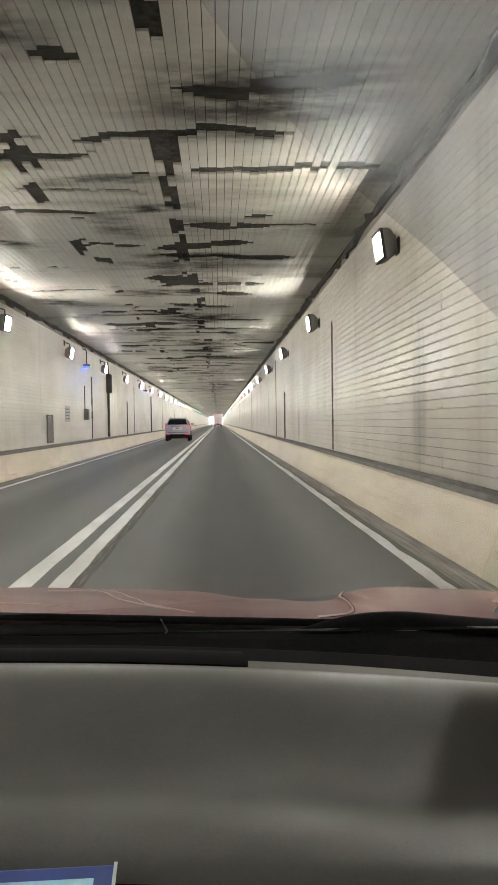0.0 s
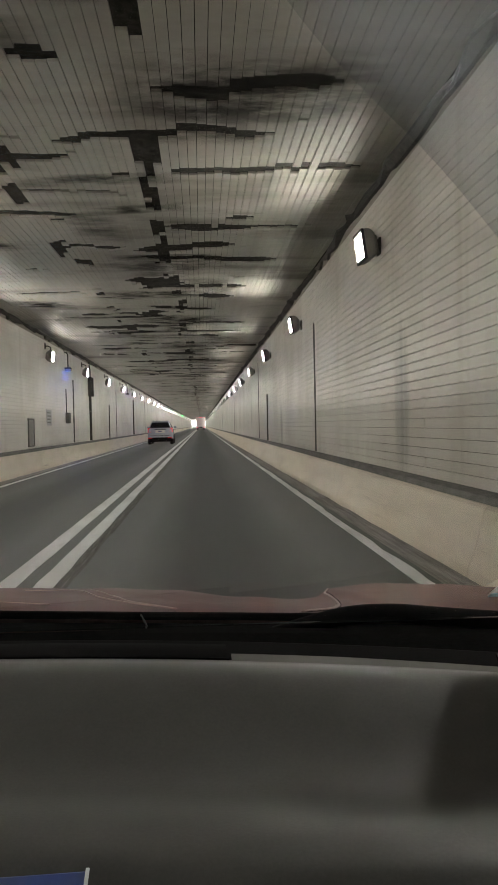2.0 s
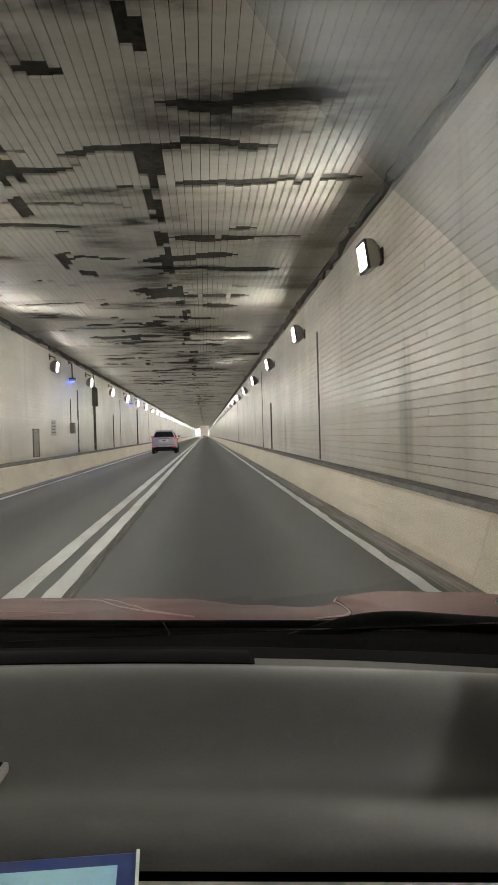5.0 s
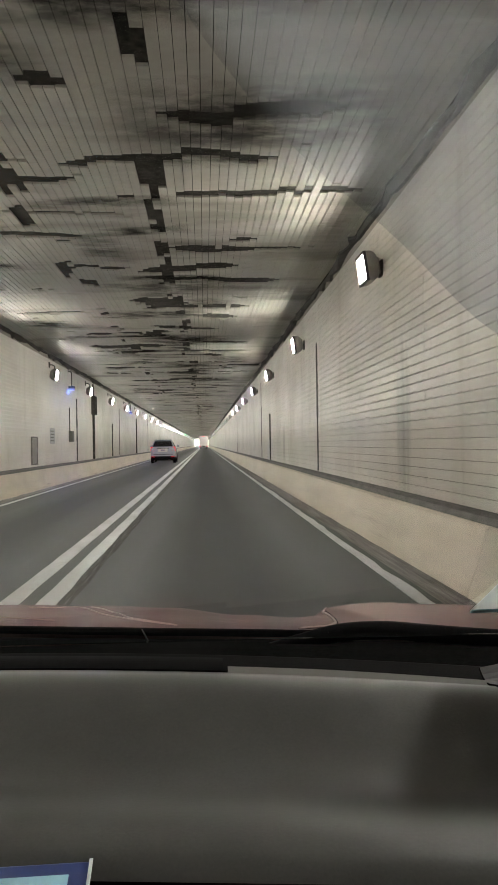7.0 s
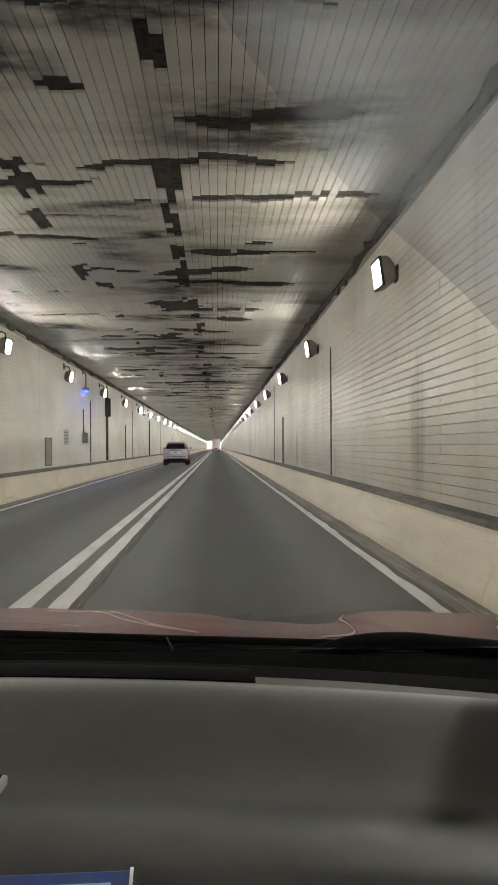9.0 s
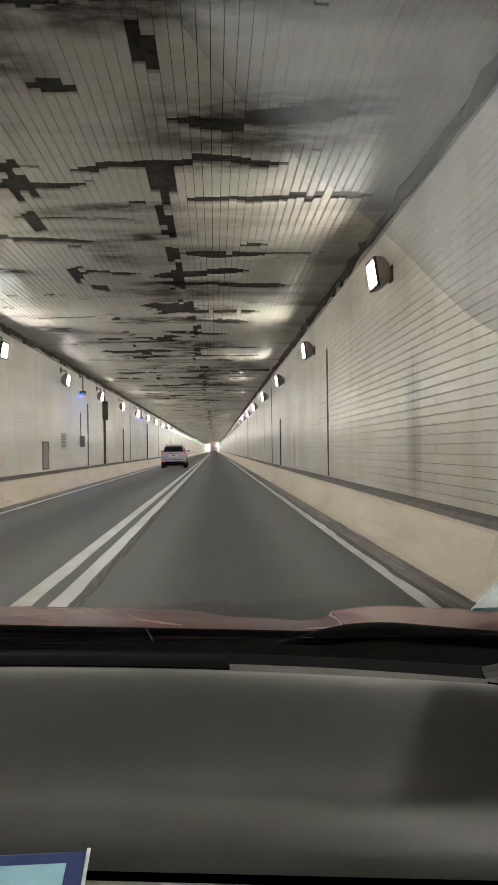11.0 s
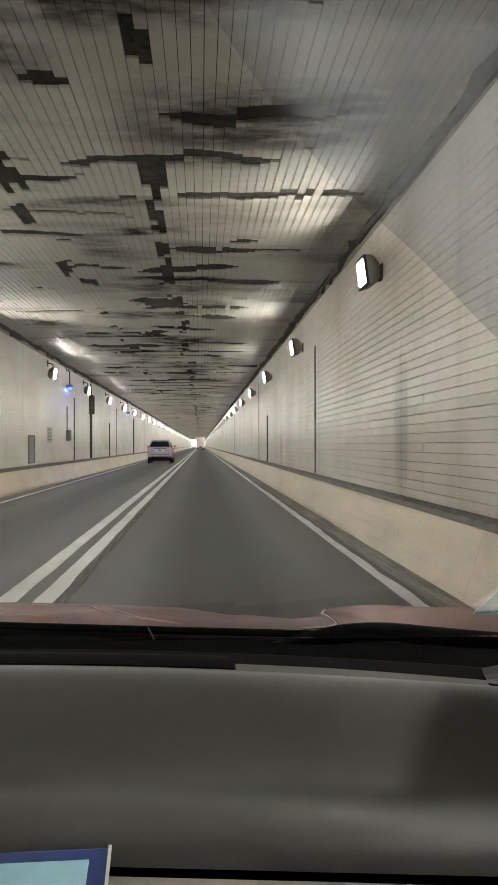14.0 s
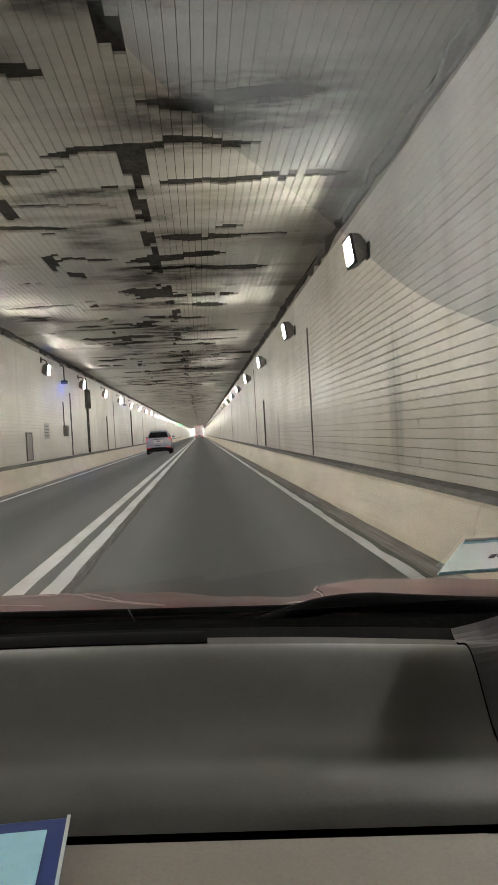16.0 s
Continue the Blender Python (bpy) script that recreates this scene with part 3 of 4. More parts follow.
def blue_lamp(y):
    root = empty("blue_lamp", (X_L, y, 3.58))
    tagged(root, "small dark wall lamp with a lit blue lens", "lamp", "blue wall lamps")
    part("hood", one_box(0.03, 0.27, -0.12, 0.12, 0.03, 0.10, 0.02), "cornice", root)
    for x0, x1, y0, y1 in ((0.035, 0.045, -0.115, 0.115), (0.255, 0.265, -0.115, 0.115), (0.045, 0.255, -0.115, -0.105), (0.045, 0.255, 0.105, 0.115)):
        part("skirt", one_box(x0, x1, y0, y1, -0.035, 0.028), "housing", root)
    part("lens", one_box(0.05, 0.25, -0.10, 0.10, -0.002, 0.018), "blue", root, "glowing blue lens that shines down the wall")
    part("arm", pipe([(0.15, 0, 0.09), (0.15, 0, 0.62), (0.10, 0, 0.68), (0.012, 0, 0.70)], 0.022), "cornice", root, "dark hanging rod")
    part("wall_plate", one_box(0.002, 0.018, -0.06, 0.06, 0.62, 0.80), "cornice", root)
    return root


blue_lamp(29.4)
blue_lamp(52.6)
blue_lamp(91.4)


def conduit(side, y, top, foot, r, label):
    x = (X_R - r - 0.004) if side > 0 else (X_L + r + 0.004)
    root = empty("conduit", (0, 0, 0))
    tagged(root, label, "conduit")
    part("tube", pipe([(x, y, foot), (x, y, top)], r), "cornice", root)
    z = foot + 0.25
    while z < top:
        part("clamp", one_box(x - r * 1.3, x + r * 1.3, y - r * 1.8, y + r * 1.8, z, z + 0.03), "steel", root)
        z += 1.1
    rebase(root, (x, y, foot))
    return root


conduit(-1, 35.6, 2.80, 0.72, 0.06, "sooty vertical cable conduit on the tiled wall")
conduit(-1, 58.0, 3.4, 0.72, 0.05, "sooty vertical cable conduit on the tiled wall")
conduit(-1, 43.0, 2.6, 0.72, 0.03, "thin sooty vertical pipe on the tiled wall")
conduit(1, 27.0, 2.4, 0.72, 0.028, "thin sooty vertical pipe on the tiled wall")

def cable_box(y, z):
    """An open shallow box with a loop of cable hanging in it."""
    root = empty("cable_box", (X_L, y, z))
    tagged(root, "open dark cable box with loops of pale cable on the wall", "cable box")
    part("back", one_box(0.003, 0.02, -0.30, 0.30, 0.0, 0.85), "cornice", root)
    for y0, y1, z0, z1 in ((-0.32, -0.30, -0.02, 0.87), (0.30, 0.32, -0.02, 0.87), (-0.30, 0.30, 0.85, 0.87), (-0.30, 0.30, -0.02, 0.0)):
        part("side", one_box(0.003, 0.19, y0, y1, z0, z1), "cornice", root)
    for r, dy in ((0.028, -0.06), (0.022, 0.07)):
        part("cable", pipe([(0.10, dy + 0.13 * math.cos(a), 0.42 + 0.30 * math.sin(a)) for a in span(-0.4 * math.pi, 1.4 * math.pi, 26)], r), "gutter", root, "pale grey cable loop")
    part("entry_pipe", pipe([(0.08, 0, 0.87), (0.08, 0, 1.15), (0.05, 0, 1.45)], 0.03), "cornice", root)
    return root


cable_box(35.6, 2.82)

box_l = empty("switch_box", (X_L, 29.5, 1.50))
tagged(box_l, "small grey steel switch box on the tiled wall", "switch box")
part("body", one_box(0.003, 0.16, -0.16, 0.16, 0.0, 0.42, 0.012), "ledge", box_l)
part("door", one_box(0.163, 0.175, -0.145, 0.145, 0.015, 0.405, 0.004), "ledge", box_l)
part("cable", pipe([(0.03, 0, 0.42), (0.03, 0, 0.8), (0.03, 0, 1.35)], 0.018), "cornice", box_l)


def utility_hatch(y):
    """A low steel hatch in the wall: frame, leaf, hinges and a handle."""
    root = empty("utility_hatch", (X_L, y, 0.76))
    tagged(root, "dull grey steel hatch low on the tiled wall", "hatch")
    bm = bmesh.new()
    for y0, y1, z0, z1 in ((-0.40, -0.35, 0.0, 0.88), (0.35, 0.40, 0.0, 0.88), (-0.35, 0.35, 0.83, 0.88), (-0.35, 0.35, 0.0, 0.05)):
        box(bm, 0.003, 0.045, y0, y1, z0, z1)
    part("frame", bm, "ledge", root)
    leaf = part("leaf", one_box(0.014, 0.032, -0.345, 0.345, 0.055, 0.825, 0.004), "housing", root)
    part("handle", one_box(0.034, 0.06, 0.24, 0.27, 0.40, 0.52, 0.006), "steel", leaf)
    for z in (0.16, 0.68):
        part("hinge", one_box(0.034, 0.05, -0.345, -0.31, z, z + 0.07, 0.004), "steel", leaf)
    return root


utility_hatch(23.4)
plate = empty("sign_plate", (X_L, 26.2, 1.42))
tagged(plate, "faded grey sign plate with plain bars on the tiled wall", "sign")
part("panel", one_box(0.014, 0.022, -0.42, 0.42, 0.0, 0.55, 0.003), "steel", plate)
for k in range(4):
    part("print_bar", one_box(0.0225, 0.0245, -0.34, 0.30 - 0.09 * (k % 2), 0.09 + 0.11 * k, 0.13 + 0.11 * k), "ledge", plate)
for y, z in ((-0.38, 0.04), (0.38, 0.04), (-0.38, 0.51), (0.38, 0.51)):
    part("stand_off", one_box(0.002, 0.0135, y - 0.015, y + 0.015, z - 0.015, z + 0.015), "steel", plate)


def wall_joint(side, y, w, top):
    """A dark filled expansion joint down the wall."""
    x = X_R - 0.017 if side > 0 else X_L + 0.017
    rnd = random.Random(int(y * 10))
    secs = []
    for z in span(Z_W + 0.02, top, 24):
        a = w * rnd.uniform(0.7, 1.2)
        secs.append([(x + 0.03 * side, y - a / 2, z), (x, y - a / 2, z), (x, y + a / 2, z), (x + 0.03 * side, y + a / 2, z)])
    return tagged(part("expansion_joint", loft(secs), "cornice"), "dark sooty expansion joint down the tiled wall", "joint", kind="structure")


for s, y, w, t in ((1, 15.75, 0.20, 3.45), (1, 31.25, 0.28, 3.9), (1, 54.5, 0.3, 3.8), (1, 85.5, 0.3, 3.8), (-1, 31.25, 0.30, 3.3), (-1, 46.75, 0.28, 3.6), (-1, 70.0, 0.3, 3.7)):
    wall_joint(s, y, w, t)

# ---- silver estate car ahead, in the other lane ----
def car_outline(y, half, z0, z1, tuck=0.08, top=0.06):
    """A rounded cross-section of a car body."""
    return [(-half + tuck, y, z0), (half - tuck, y, z0), (half - 0.01, y, z0 + 0.14), (half, y, z0 + 0.30), (half - 0.02, y, z1 - top), (half - top, y, z1), (-half + top, y, z1), (-half + 0.02, y, z1 - top), (-half, y, z0 + 0.30), (-half + 0.01, y, z0 + 0.14)]


def wheel(root, x, y, r, side):
    w = empty("wheel")
    w.parent = root
    w.location = (x, y, r)
    q = pose(0, 0, 0, 0, 0, 90)
    bm = disc(0, 0, 0, 0, [(-0.11, r * 0.70), (-0.11, r * 0.95), (-0.08, r), (0.08, r), (0.11, r * 0.95), (0.11, r * 0.70)])
    bmesh.ops.transform(bm, matrix=q, verts=bm.verts[:])
    part("tyre", bm, "rubber", w)
    bm = disc(0, 0, 0, 0, [(-0.10, r * 0.69), (0.105, r * 0.69)])
    for k in range(5):
        bx = bmesh.new()
        box(bx, -0.03, 0.03, -0.125, -0.1, 0.02, r * 0.66)
        bmesh.ops.transform(bx, matrix=pose(0, 0, 0, 0, k * 72, 0), verts=bx.verts[:])
        me = bpy.data.meshes.new("spoke")
        bx.to_mesh(me)
        bx.free()
        bm.from_mesh(me)
    bmesh.ops.transform(bm, matrix=q if side < 0 else pose(0, 0, 0, 0, 0, -90) @ pose(0, 0, 0), verts=bm.verts[:])
    part("rim", bm, "alloy", w)
    return w


def estate_car(x, y):
    root = empty("estate_car", (x, y, 0.005))
    tagged(root, "silver estate car with lit red tail lights", "car")
    H = 0.885
    secs = [car_outline(0.0, H - 0.08, 0.42, 1.10), car_outline(0.10, H - 0.01, 0.36, 1.16), car_outline(0.5, H, 0.30, 1.16), car_outline(2.2, H, 0.28, 1.12), car_outline(3.2, H, 0.28, 1.10), car_outline(4.1, H - 0.05, 0.30, 1.0), car_outline(4.48, H - 0.22, 0.34, 0.84)]
    body = smooth(part("body", loft(secs), "silver", root))

    def cabin(yy, half0, half1, z1):
        return [(-half0, yy, 1.10), (half0, yy, 1.10), (half1 + 0.02, yy, z1 - 0.10), (half1 - 0.06, yy, z1), (-half1 + 0.06, yy, z1), (-half1 - 0.02, yy, z1 - 0.10)]
    # the tailgate leans forward
    secs = []
    for y0, y1, a, b, z in ((0.10, 0.36, 0.83, 0.59, 1.62), (0.4, 0.62, 0.84, 0.61, 1.67), (1.4, 1.5, 0.84, 0.62, 1.69), (2.5, 2.1, 0.83, 0.61, 1.65), (3.25, 2.5, 0.80, 0.57, 1.56)):
        ring = cabin(0, a, b, z)
        secs.append([(p[0], y0 + (y1 - y0) * (p[2] - 1.10) / (z - 1.10), p[2]) for p in ring])
    smooth(part("cabin", loft(secs), "silver", root))
    lean = lambda z: 0.10 + (z - 1.10) * 0.26 / 0.52
    bm = loft([[(-0.72, lean(1.20) - 0.012, 1.20), (0.72, lean(1.20) - 0.012, 1.20), (0.57, lean(1.58) - 0.012, 1.58), (-0.57, lean(1.58) - 0.012, 1.58)], [(-0.72, lean(1.20) + 0.02, 1.20), (0.72, lean(1.20) + 0.02, 1.20), (0.57, lean(1.58) + 0.02, 1.58), (-0.57, lean(1.58) + 0.02, 1.58)]])
    part("rear_window", bm, "autoglass", root, "dark tinted rear window")
    for s in (-1, 1):
        for a, b in ((0.75, 1.5), (1.6, 2.35)):
            bm = loft([[(s * 0.845, a - 0.05, 1.17), (s * 0.83, b + 0.1, 1.17), (s * 0.665, b - 0.15, 1.52), (s * 0.67, a + 0.10, 1.53)], [(s * 0.80, a - 0.05, 1.17), (s * 0.79, b + 0.1, 1.17), (s * 0.60, b - 0.15, 1.52), (s * 0.61, a + 0.10, 1.53)]])
            part("side_window", bm, "autoglass", root)
        bm = loft([[(s * 0.66, -0.01, 0.87), (s * 0.82, 0.03, 0.87), (s * 0.84, 0.05, 1.17), (s * 0.72, 0.06, 1.19)], [(s * 0.66, 0.06, 0.87), (s * 0.892, 0.22, 0.87), (s * 0.89, 0.30, 1.17), (s * 0.72, 0.20, 1.19)]])
        part("tail_light", bm, "red", root, "lit red tail light")
        part("bumper_reflector", one_box(s * 0.70 - 0.13, s * 0.70 + 0.13, -0.098, -0.062, 0.455, 0.495, 0.008), "red", root, "lit red strip in the bumper")
        smooth(part("roof_rail", pipe([(s * 0.53, 0.65, 1.66), (s * 0.53, 0.72, 1.73), (s * 0.53, 1.9, 1.735), (s * 0.53, 2.0, 1.67)], 0.018), "alloy", root))
        part("door_mirror", one_box(s * 0.98 - 0.10, s * 0.98 + 0.10, 2.45, 2.58, 1.15, 1.30, 0.04), "silver", root)
        part("door_handle", one_box(s * 0.885 - 0.012, s * 0.885 + 0.012, 1.35, 1.53, 0.90, 0.93), "silver", root)
        for yy in (0.86, 3.5):
            wheel(root, s * 0.79, yy, 0.335, s)
            a = [(yy + 0.39 * math.cos(t), 0.335 + 0.39 * math.sin(t)) for t in span(0.0, math.pi, 13)]
            bm = bmesh.new()
            for (p, q), (p2, q2) in zip(a, a[1:]):
                bm.faces.new([bm.verts.new(c) for c in ((s * 0.893, p, q), (s * 0.893, p2, q2), (s * 0.893, yy, 0.335))])
            part("wheel_arch", bm, "black", root)
    part("rear_bumper", one_box(-0.85, 0.85, -0.07, 0.25, 0.27, 0.515, 0.04), "rubber", root, "dark plastic lower bumper")
    part("bumper_top", one_box(-0.865, 0.865, -0.085, 0.20, 0.518, 0.625, 0.03), "silver", root)
    part("tailgate_seam", one_box(-0.68, 0.68, -0.03, 0.02, 0.628, 0.652, 0.004), "black", root, "dark gap under the tailgate")
    part("tailgate_panel", loft([[(-0.70, -0.022, 0.655), (0.70, -0.022, 0.655), (0.72, -0.004, 0.80), (-0.72, -0.004, 0.80)], [(-0.70, 0.06, 0.655), (0.70, 0.06, 0.655), (0.72, 0.06, 0.80), (-0.72, 0.06, 0.80)]]), "silver", root)
    for s in (-1, 1):
        part("reversing_light", loft([[(s * 0.67, -0.022, 0.95), (s * 0.80, 0.012, 0.95), (s * 0.81, 0.022, 1.04), (s * 0.69, -0.010, 1.04)], [(s * 0.67, 0.05, 0.95), (s * 0.80, 0.06, 0.95), (s * 0.81, 0.07, 1.04), (s * 0.69, 0.06, 1.04)]]), "clear", root, "clear reversing lamp between red lenses")
    part("tailgate_trim", one_box(-0.42, 0.42, -0.014, 0.08, 1.065, 1.09, 0.006), "black", root)
    part("number_plate_recess", one_box(-0.33, 0.33, -0.008, 0.05, 0.83, 1.06, 0.012), "plate", root)
    plate = part("number_plate", one_box(-0.155, 0.155, -0.024, -0.010, 0.87, 1.02), "clear", root, "pale plate with plain bars")
    part("plate_bar", one_box(-0.12, 0.12, -0.029, -0.026, 0.92, 0.97), "navy", plate)
    part("badge", one_box(-0.06, 0.06, 0.075, 0.10, 1.13, 1.17, 0.012), "alloy", root)
    part("rear_wiper", pipe([(0.0, 0.11, 1.19), (0.18, 0.125, 1.23), (0.42, 0.127, 1.235)], 0.008, 6), "black", root)
    part("spoiler", one_box(-0.62, 0.62, 0.20, 0.46, 1.615, 1.645, 0.012), "silver", root)
    part("aerial", pipe([(-0.25, 1.05, 1.68), (-0.25, 0.85, 2.02)], 0.006, 6), "black", root)
    part("underbody", one_box(-0.72, 0.72, 0.2, 4.3, 0.20, 0.32), "black", root)
    part("exhaust", disc(0.45, 0.27, 0, 0, [(-0.03, 0.035), (0.3, 0.035)]), "steel", root)
    return root


estate_car(-2.95, 53.0)


def box_truck(x, y):
    root = empty("box_truck", (x, y, 0.005))
    tagged(root, "white box truck with lit red tail lights", "truck")
    part("cargo_box", one_box(-1.2, 1.2, 0.0, 6.2, 0.95, 3.55, 0.04), "white", root, "white cargo box")
    part("cab", one_box(-1.0, 1.0, 6.4, 8.2, 0.6, 2.4, 0.12), "white", root)
    part("chassis", one_box(-0.45, 0.45, 0.1, 8.0, 0.60, 0.93), "black", root)
    for s in (-1, 1):
        part("door_leaf", one_box(s * 0.56 - 0.53, s * 0.56 + 0.53, -0.03, -0.004, 1.06, 3.38, 0.01), "white", root)
        part("lock_rod", pipe([(s * 0.16, -0.05, 1.08), (s * 0.16, -0.05, 3.36)], 0.018), "steel", root)
        part("tail_light", one_box(s * 0.98 - 0.12, s * 0.98 + 0.12, -0.05, 0.0, 0.70, 0.92), "redlit", root, "lit red tail light")
        part("mudflap", one_box(s * 0.88 - 0.26, s * 0.88 + 0.26, 0.85, 0.87, 0.18, 0.75), "black", root)
        for yy in (1.5, 6.9):
            wheel(root, s * 0.92, yy, 0.42, s)
    part("rear_bumper", one_box(-1.1, 1.1, -0.09, 0.02, 0.50, 0.62), "steel", root)
    for k in (-1.0, -0.25, 0.0, 0.25, 1.0):
        part("marker_light", one_box(k - 0.09, k + 0.09, -0.03, 0.0, 3.42, 3.51), "redlit", root)
    part("door_frame", one_box(-1.18, 1.18, -0.02, -0.002, 3.385, 3.41), "steel", root)
    return root


box_truck(-0.2, 205.0)

sig = empty("lane_signal", (X_L + 0.5, 190.0, 3.9))
tagged(sig, "small lit green lane signal under the ceiling", "signal")
part("case", one_box(-0.22, 0.22, 0.0, 0.14, -0.22, 0.22, 0.03), "housing", sig)
part("lens", disc(0, 0, 0, 0, [(-0.012, 0.15), (-0.003, 0.16)]), "green", sig, "lit green lens")
part("hanger", pipe([(0, 0.07, 0.20), (0, 0.07, 0.62)], 0.025), "steel", sig)

# ---- the car that carries the camera ----
own = empty("passenger_car", (0, 0, 0))
tagged(own, "maroon car seen from inside over its grey dashboard", "car")


def hood_z(x, y):
    k = (y - 1.15) / 0.8
    rear = 1.034 - 0.046 * (x + 0.0)
    pts = ((-1.4, 0.86), (-0.9, 0.905), (-0.53, 0.912), (-0.25, 0.902), (-0.1, 0.893), (0.10, 0.868), (0.24, 0.857), (0.285, 0.859), (0.325, 0.879), (0.45, 0.885), (0.62, 0.876), (0.80, 0.862))
    front = pts[-1][1]
    for (a, za), (b, zb) in zip(pts, pts[1:]):
        if a <= x <= b:
            s = (x - a) / (b - a)
            front = za + (zb - za) * s * s * (3 - 2 * s)
            break
    z = rear + (front - rear) * k + 0.005 * 4 * k * (1 - k) * (k < 1)
    # two pressed crease lines that sweep over the bonnet
    for x0, bend, h in ((-0.40, 0.40, 0.004), (-0.30, 0.42, 0.004)):
        d = (x - x0 - bend * (1 - min(k, 1)) ** 1.3) / 0.016
        z += h * math.exp(-d * d) * max(0, min(1, k * 2)) * max(0.0, min(1, (1.0 - k) * 4))
    # raised wing edge
    d = (x - 0.335 + 0.10 * (1 - min(k, 1))) / 0.03
    z += 0.006 / (1 + math.exp(-d * 2)) * max(0, min(1, k * 1.6))
    if k > 1:
        z -= 0.9 * (k - 1) ** 1.5
    return z


hood = part("bonnet", sheet(lambda x, y: (x, y, hood_z(x, y)), span(-1.09, 0.80, 400), [1.13 + 0.02 * i for i in range(43)] + [2.0, 2.05, 2.12, 2.2]), "maroon", own, "glossy maroon bonnet with pressed creases")
smooth(hood)
shut = [(0.318, 1.93), (0.304, 1.90), (0.300, 1.83), (0.291, 1.72), (0.272, 1.57), (0.254, 1.44), (0.236, 1.34), (0.205, 1.24), (0.150, 1.165)]


def eased(pts, n=8):
    """A smooth line through a few points."""
    out = []
    for i in range(len(pts) - 1):
        a, b, c, d = (Vector(pts[min(max(i + j, 0), len(pts) - 1)]) for j in (-1, 0, 1, 2))
        for k in range(n):
            t = k / n
            out.append(0.5 * (2 * b + (c - a) * t + (2 * a - 5 * b + 4 * c - d) * t * t + (3 * b - 3 * c + d - a) * t ** 3))
    return out + [Vector(pts[-1])]


shut = eased(shut)
smooth(part("shut_line", pipe([(p.x + 0.005, p.y, hood_z(p.x + 0.005, p.y) + 0.0002) for p in shut], 0.0007, 8), "rubber", own, "dark gap between bonnet and wing"))
# rolled edge; its pale colour paints in the highlight along it
smooth(part("bonnet_rolled_edge", pipe([(p.x, p.y, hood_z(p.x, p.y)) for p in shut], 0.0034, 12), "edge", own, "rolled edge of the bonnet with its highlight painted pale"))
# thin pale strips: highlights of the pressed creases, put in as colour
for line, r in (([(-0.40, 1.70), (-0.34, 1.70), (-0.27, 1.62), (-0.195, 1.43), (-0.125, 1.30), (-0.045, 1.19)], 0.0017),
                ([(-0.27, 1.78), (-0.22, 1.63), (-0.15, 1.38), (-0.10, 1.28), (-0.045, 1.195)], 0.0016),
                ([(-0.52, 1.30), (-0.38, 1.297), (-0.325, 1.29), (-0.25, 1.25)], 0.0009)):
    smooth(part("bonnet_crease", pipe([(p.x, p.y, hood_z(p.x, p.y) + 0.0004) for p in eased([Vector(q) for q in line])], r, 8), "edge", own, "painted pale highlight along a pressed crease"))
part("hood_edge", pipe([(x, 1.128, hood_z(x, 1.13) - 0.004) for x in span(-1.09, 0.80, 40)], 0.006, 8), "black", own)
front_y = lambda x: 0.842 - 0.263 * (x + 0.34) ** 2
rear_y = lambda x: 0.4525 - 0.105 * (x + 0.057)


def lean_z(x, z):
    return z - 0.004 * x


def strip(name, ya, yb, prof, x0, x1, mat, label="", n=40):
    """A band across the dashboard between the curves ya(x) and yb(x); prof(s) gives its height."""
    vs = span(0, 1, 36)
    return smooth(part(name, sheet(lambda x, s: (x, ya(x) + (yb(x) - ya(x)) * s, lean_z(x, prof(s))), span(x0, x1, n), vs), mat, dash, label))


dash = empty("dashboard")
dash.parent = own
tagged(dash, "grey grained vinyl dashboard top")
def pad_height(s):
    return 1.0597 + 0.0346 * s + 0.004 * math.sin(s * math.pi) + 0.0125 * (math.sin(3 * math.pi * s + 0.27 * math.pi) - 0.75 + 1.5 * s) - 0.004 * max(0, 0.04 - s) / 0.04 * max(0, 0.04 - s) / 0.04


def pad_at(x, y):
    """Height of the dashboard pad under a point."""
    return lean_z(x, pad_height((y - rear_y(x)) / (front_y(x) - 0.078 - rear_y(x))))


strip("pad", rear_y, lambda x: front_y(x) - 0.078, pad_height, -1.0, 0.66, "dash", "grey grained vinyl pad")
strip("front_band", lambda x: front_y(x) - 0.076, front_y, lambda s: 1.092 + 0.001 * math.sin(s * 1.7) - 0.02 * max(0, s - 0.85) / 0.15, -1.0, 0.66, "dashdark", "darker vinyl band")
strip("front_skirt", front_y, lambda x: front_y(x) + 0.012, lambda s: 1.081 - 0.05 * s, -1.0, 0.66, "black")
bm = sheet(lambda x, s: (x, front_y(x) - 0.070 + 0.045 * s, lean_z(x, 1.0945 + 0.002 * math.sin(math.pi * s) - 0.001 * s)), span(-0.62, 0.02, 30), span(0, 1, 8))
part("speaker_grille", bm, "dashdark", dash, "dark grille panel")
part("grille_shadow_gap", pipe([(x, front_y(x) - 0.077, lean_z(x, 1.094)) for x in span(-0.62, 0.022, 16)], 0.0018, 6), "black", dash)
bm = sheet(lambda x, s: (x, front_y(x) - 0.084 + (0.016 - 0.006 * max(0, (x - 0.12)) / 0.13) * s, lean_z(x, 1.0945 + 0.003 * s)), span(0.024, 0.27, 26), span(0, 1, 6))
smooth(part("trim_lip", bm, "lip", dash, "pale moulded trim lip"))
part("end_cap", sheet(lambda x, s: (0.232 + 0.034 * s + x, 0.47 + 0.23 * s, pad_at(0.232 + 0.034 * s + x, 0.47 + 0.23 * s) + 0.0025), span(0, 0.19, 8), span(0, 1, 24)), "endcap", dash, "darker end panel")
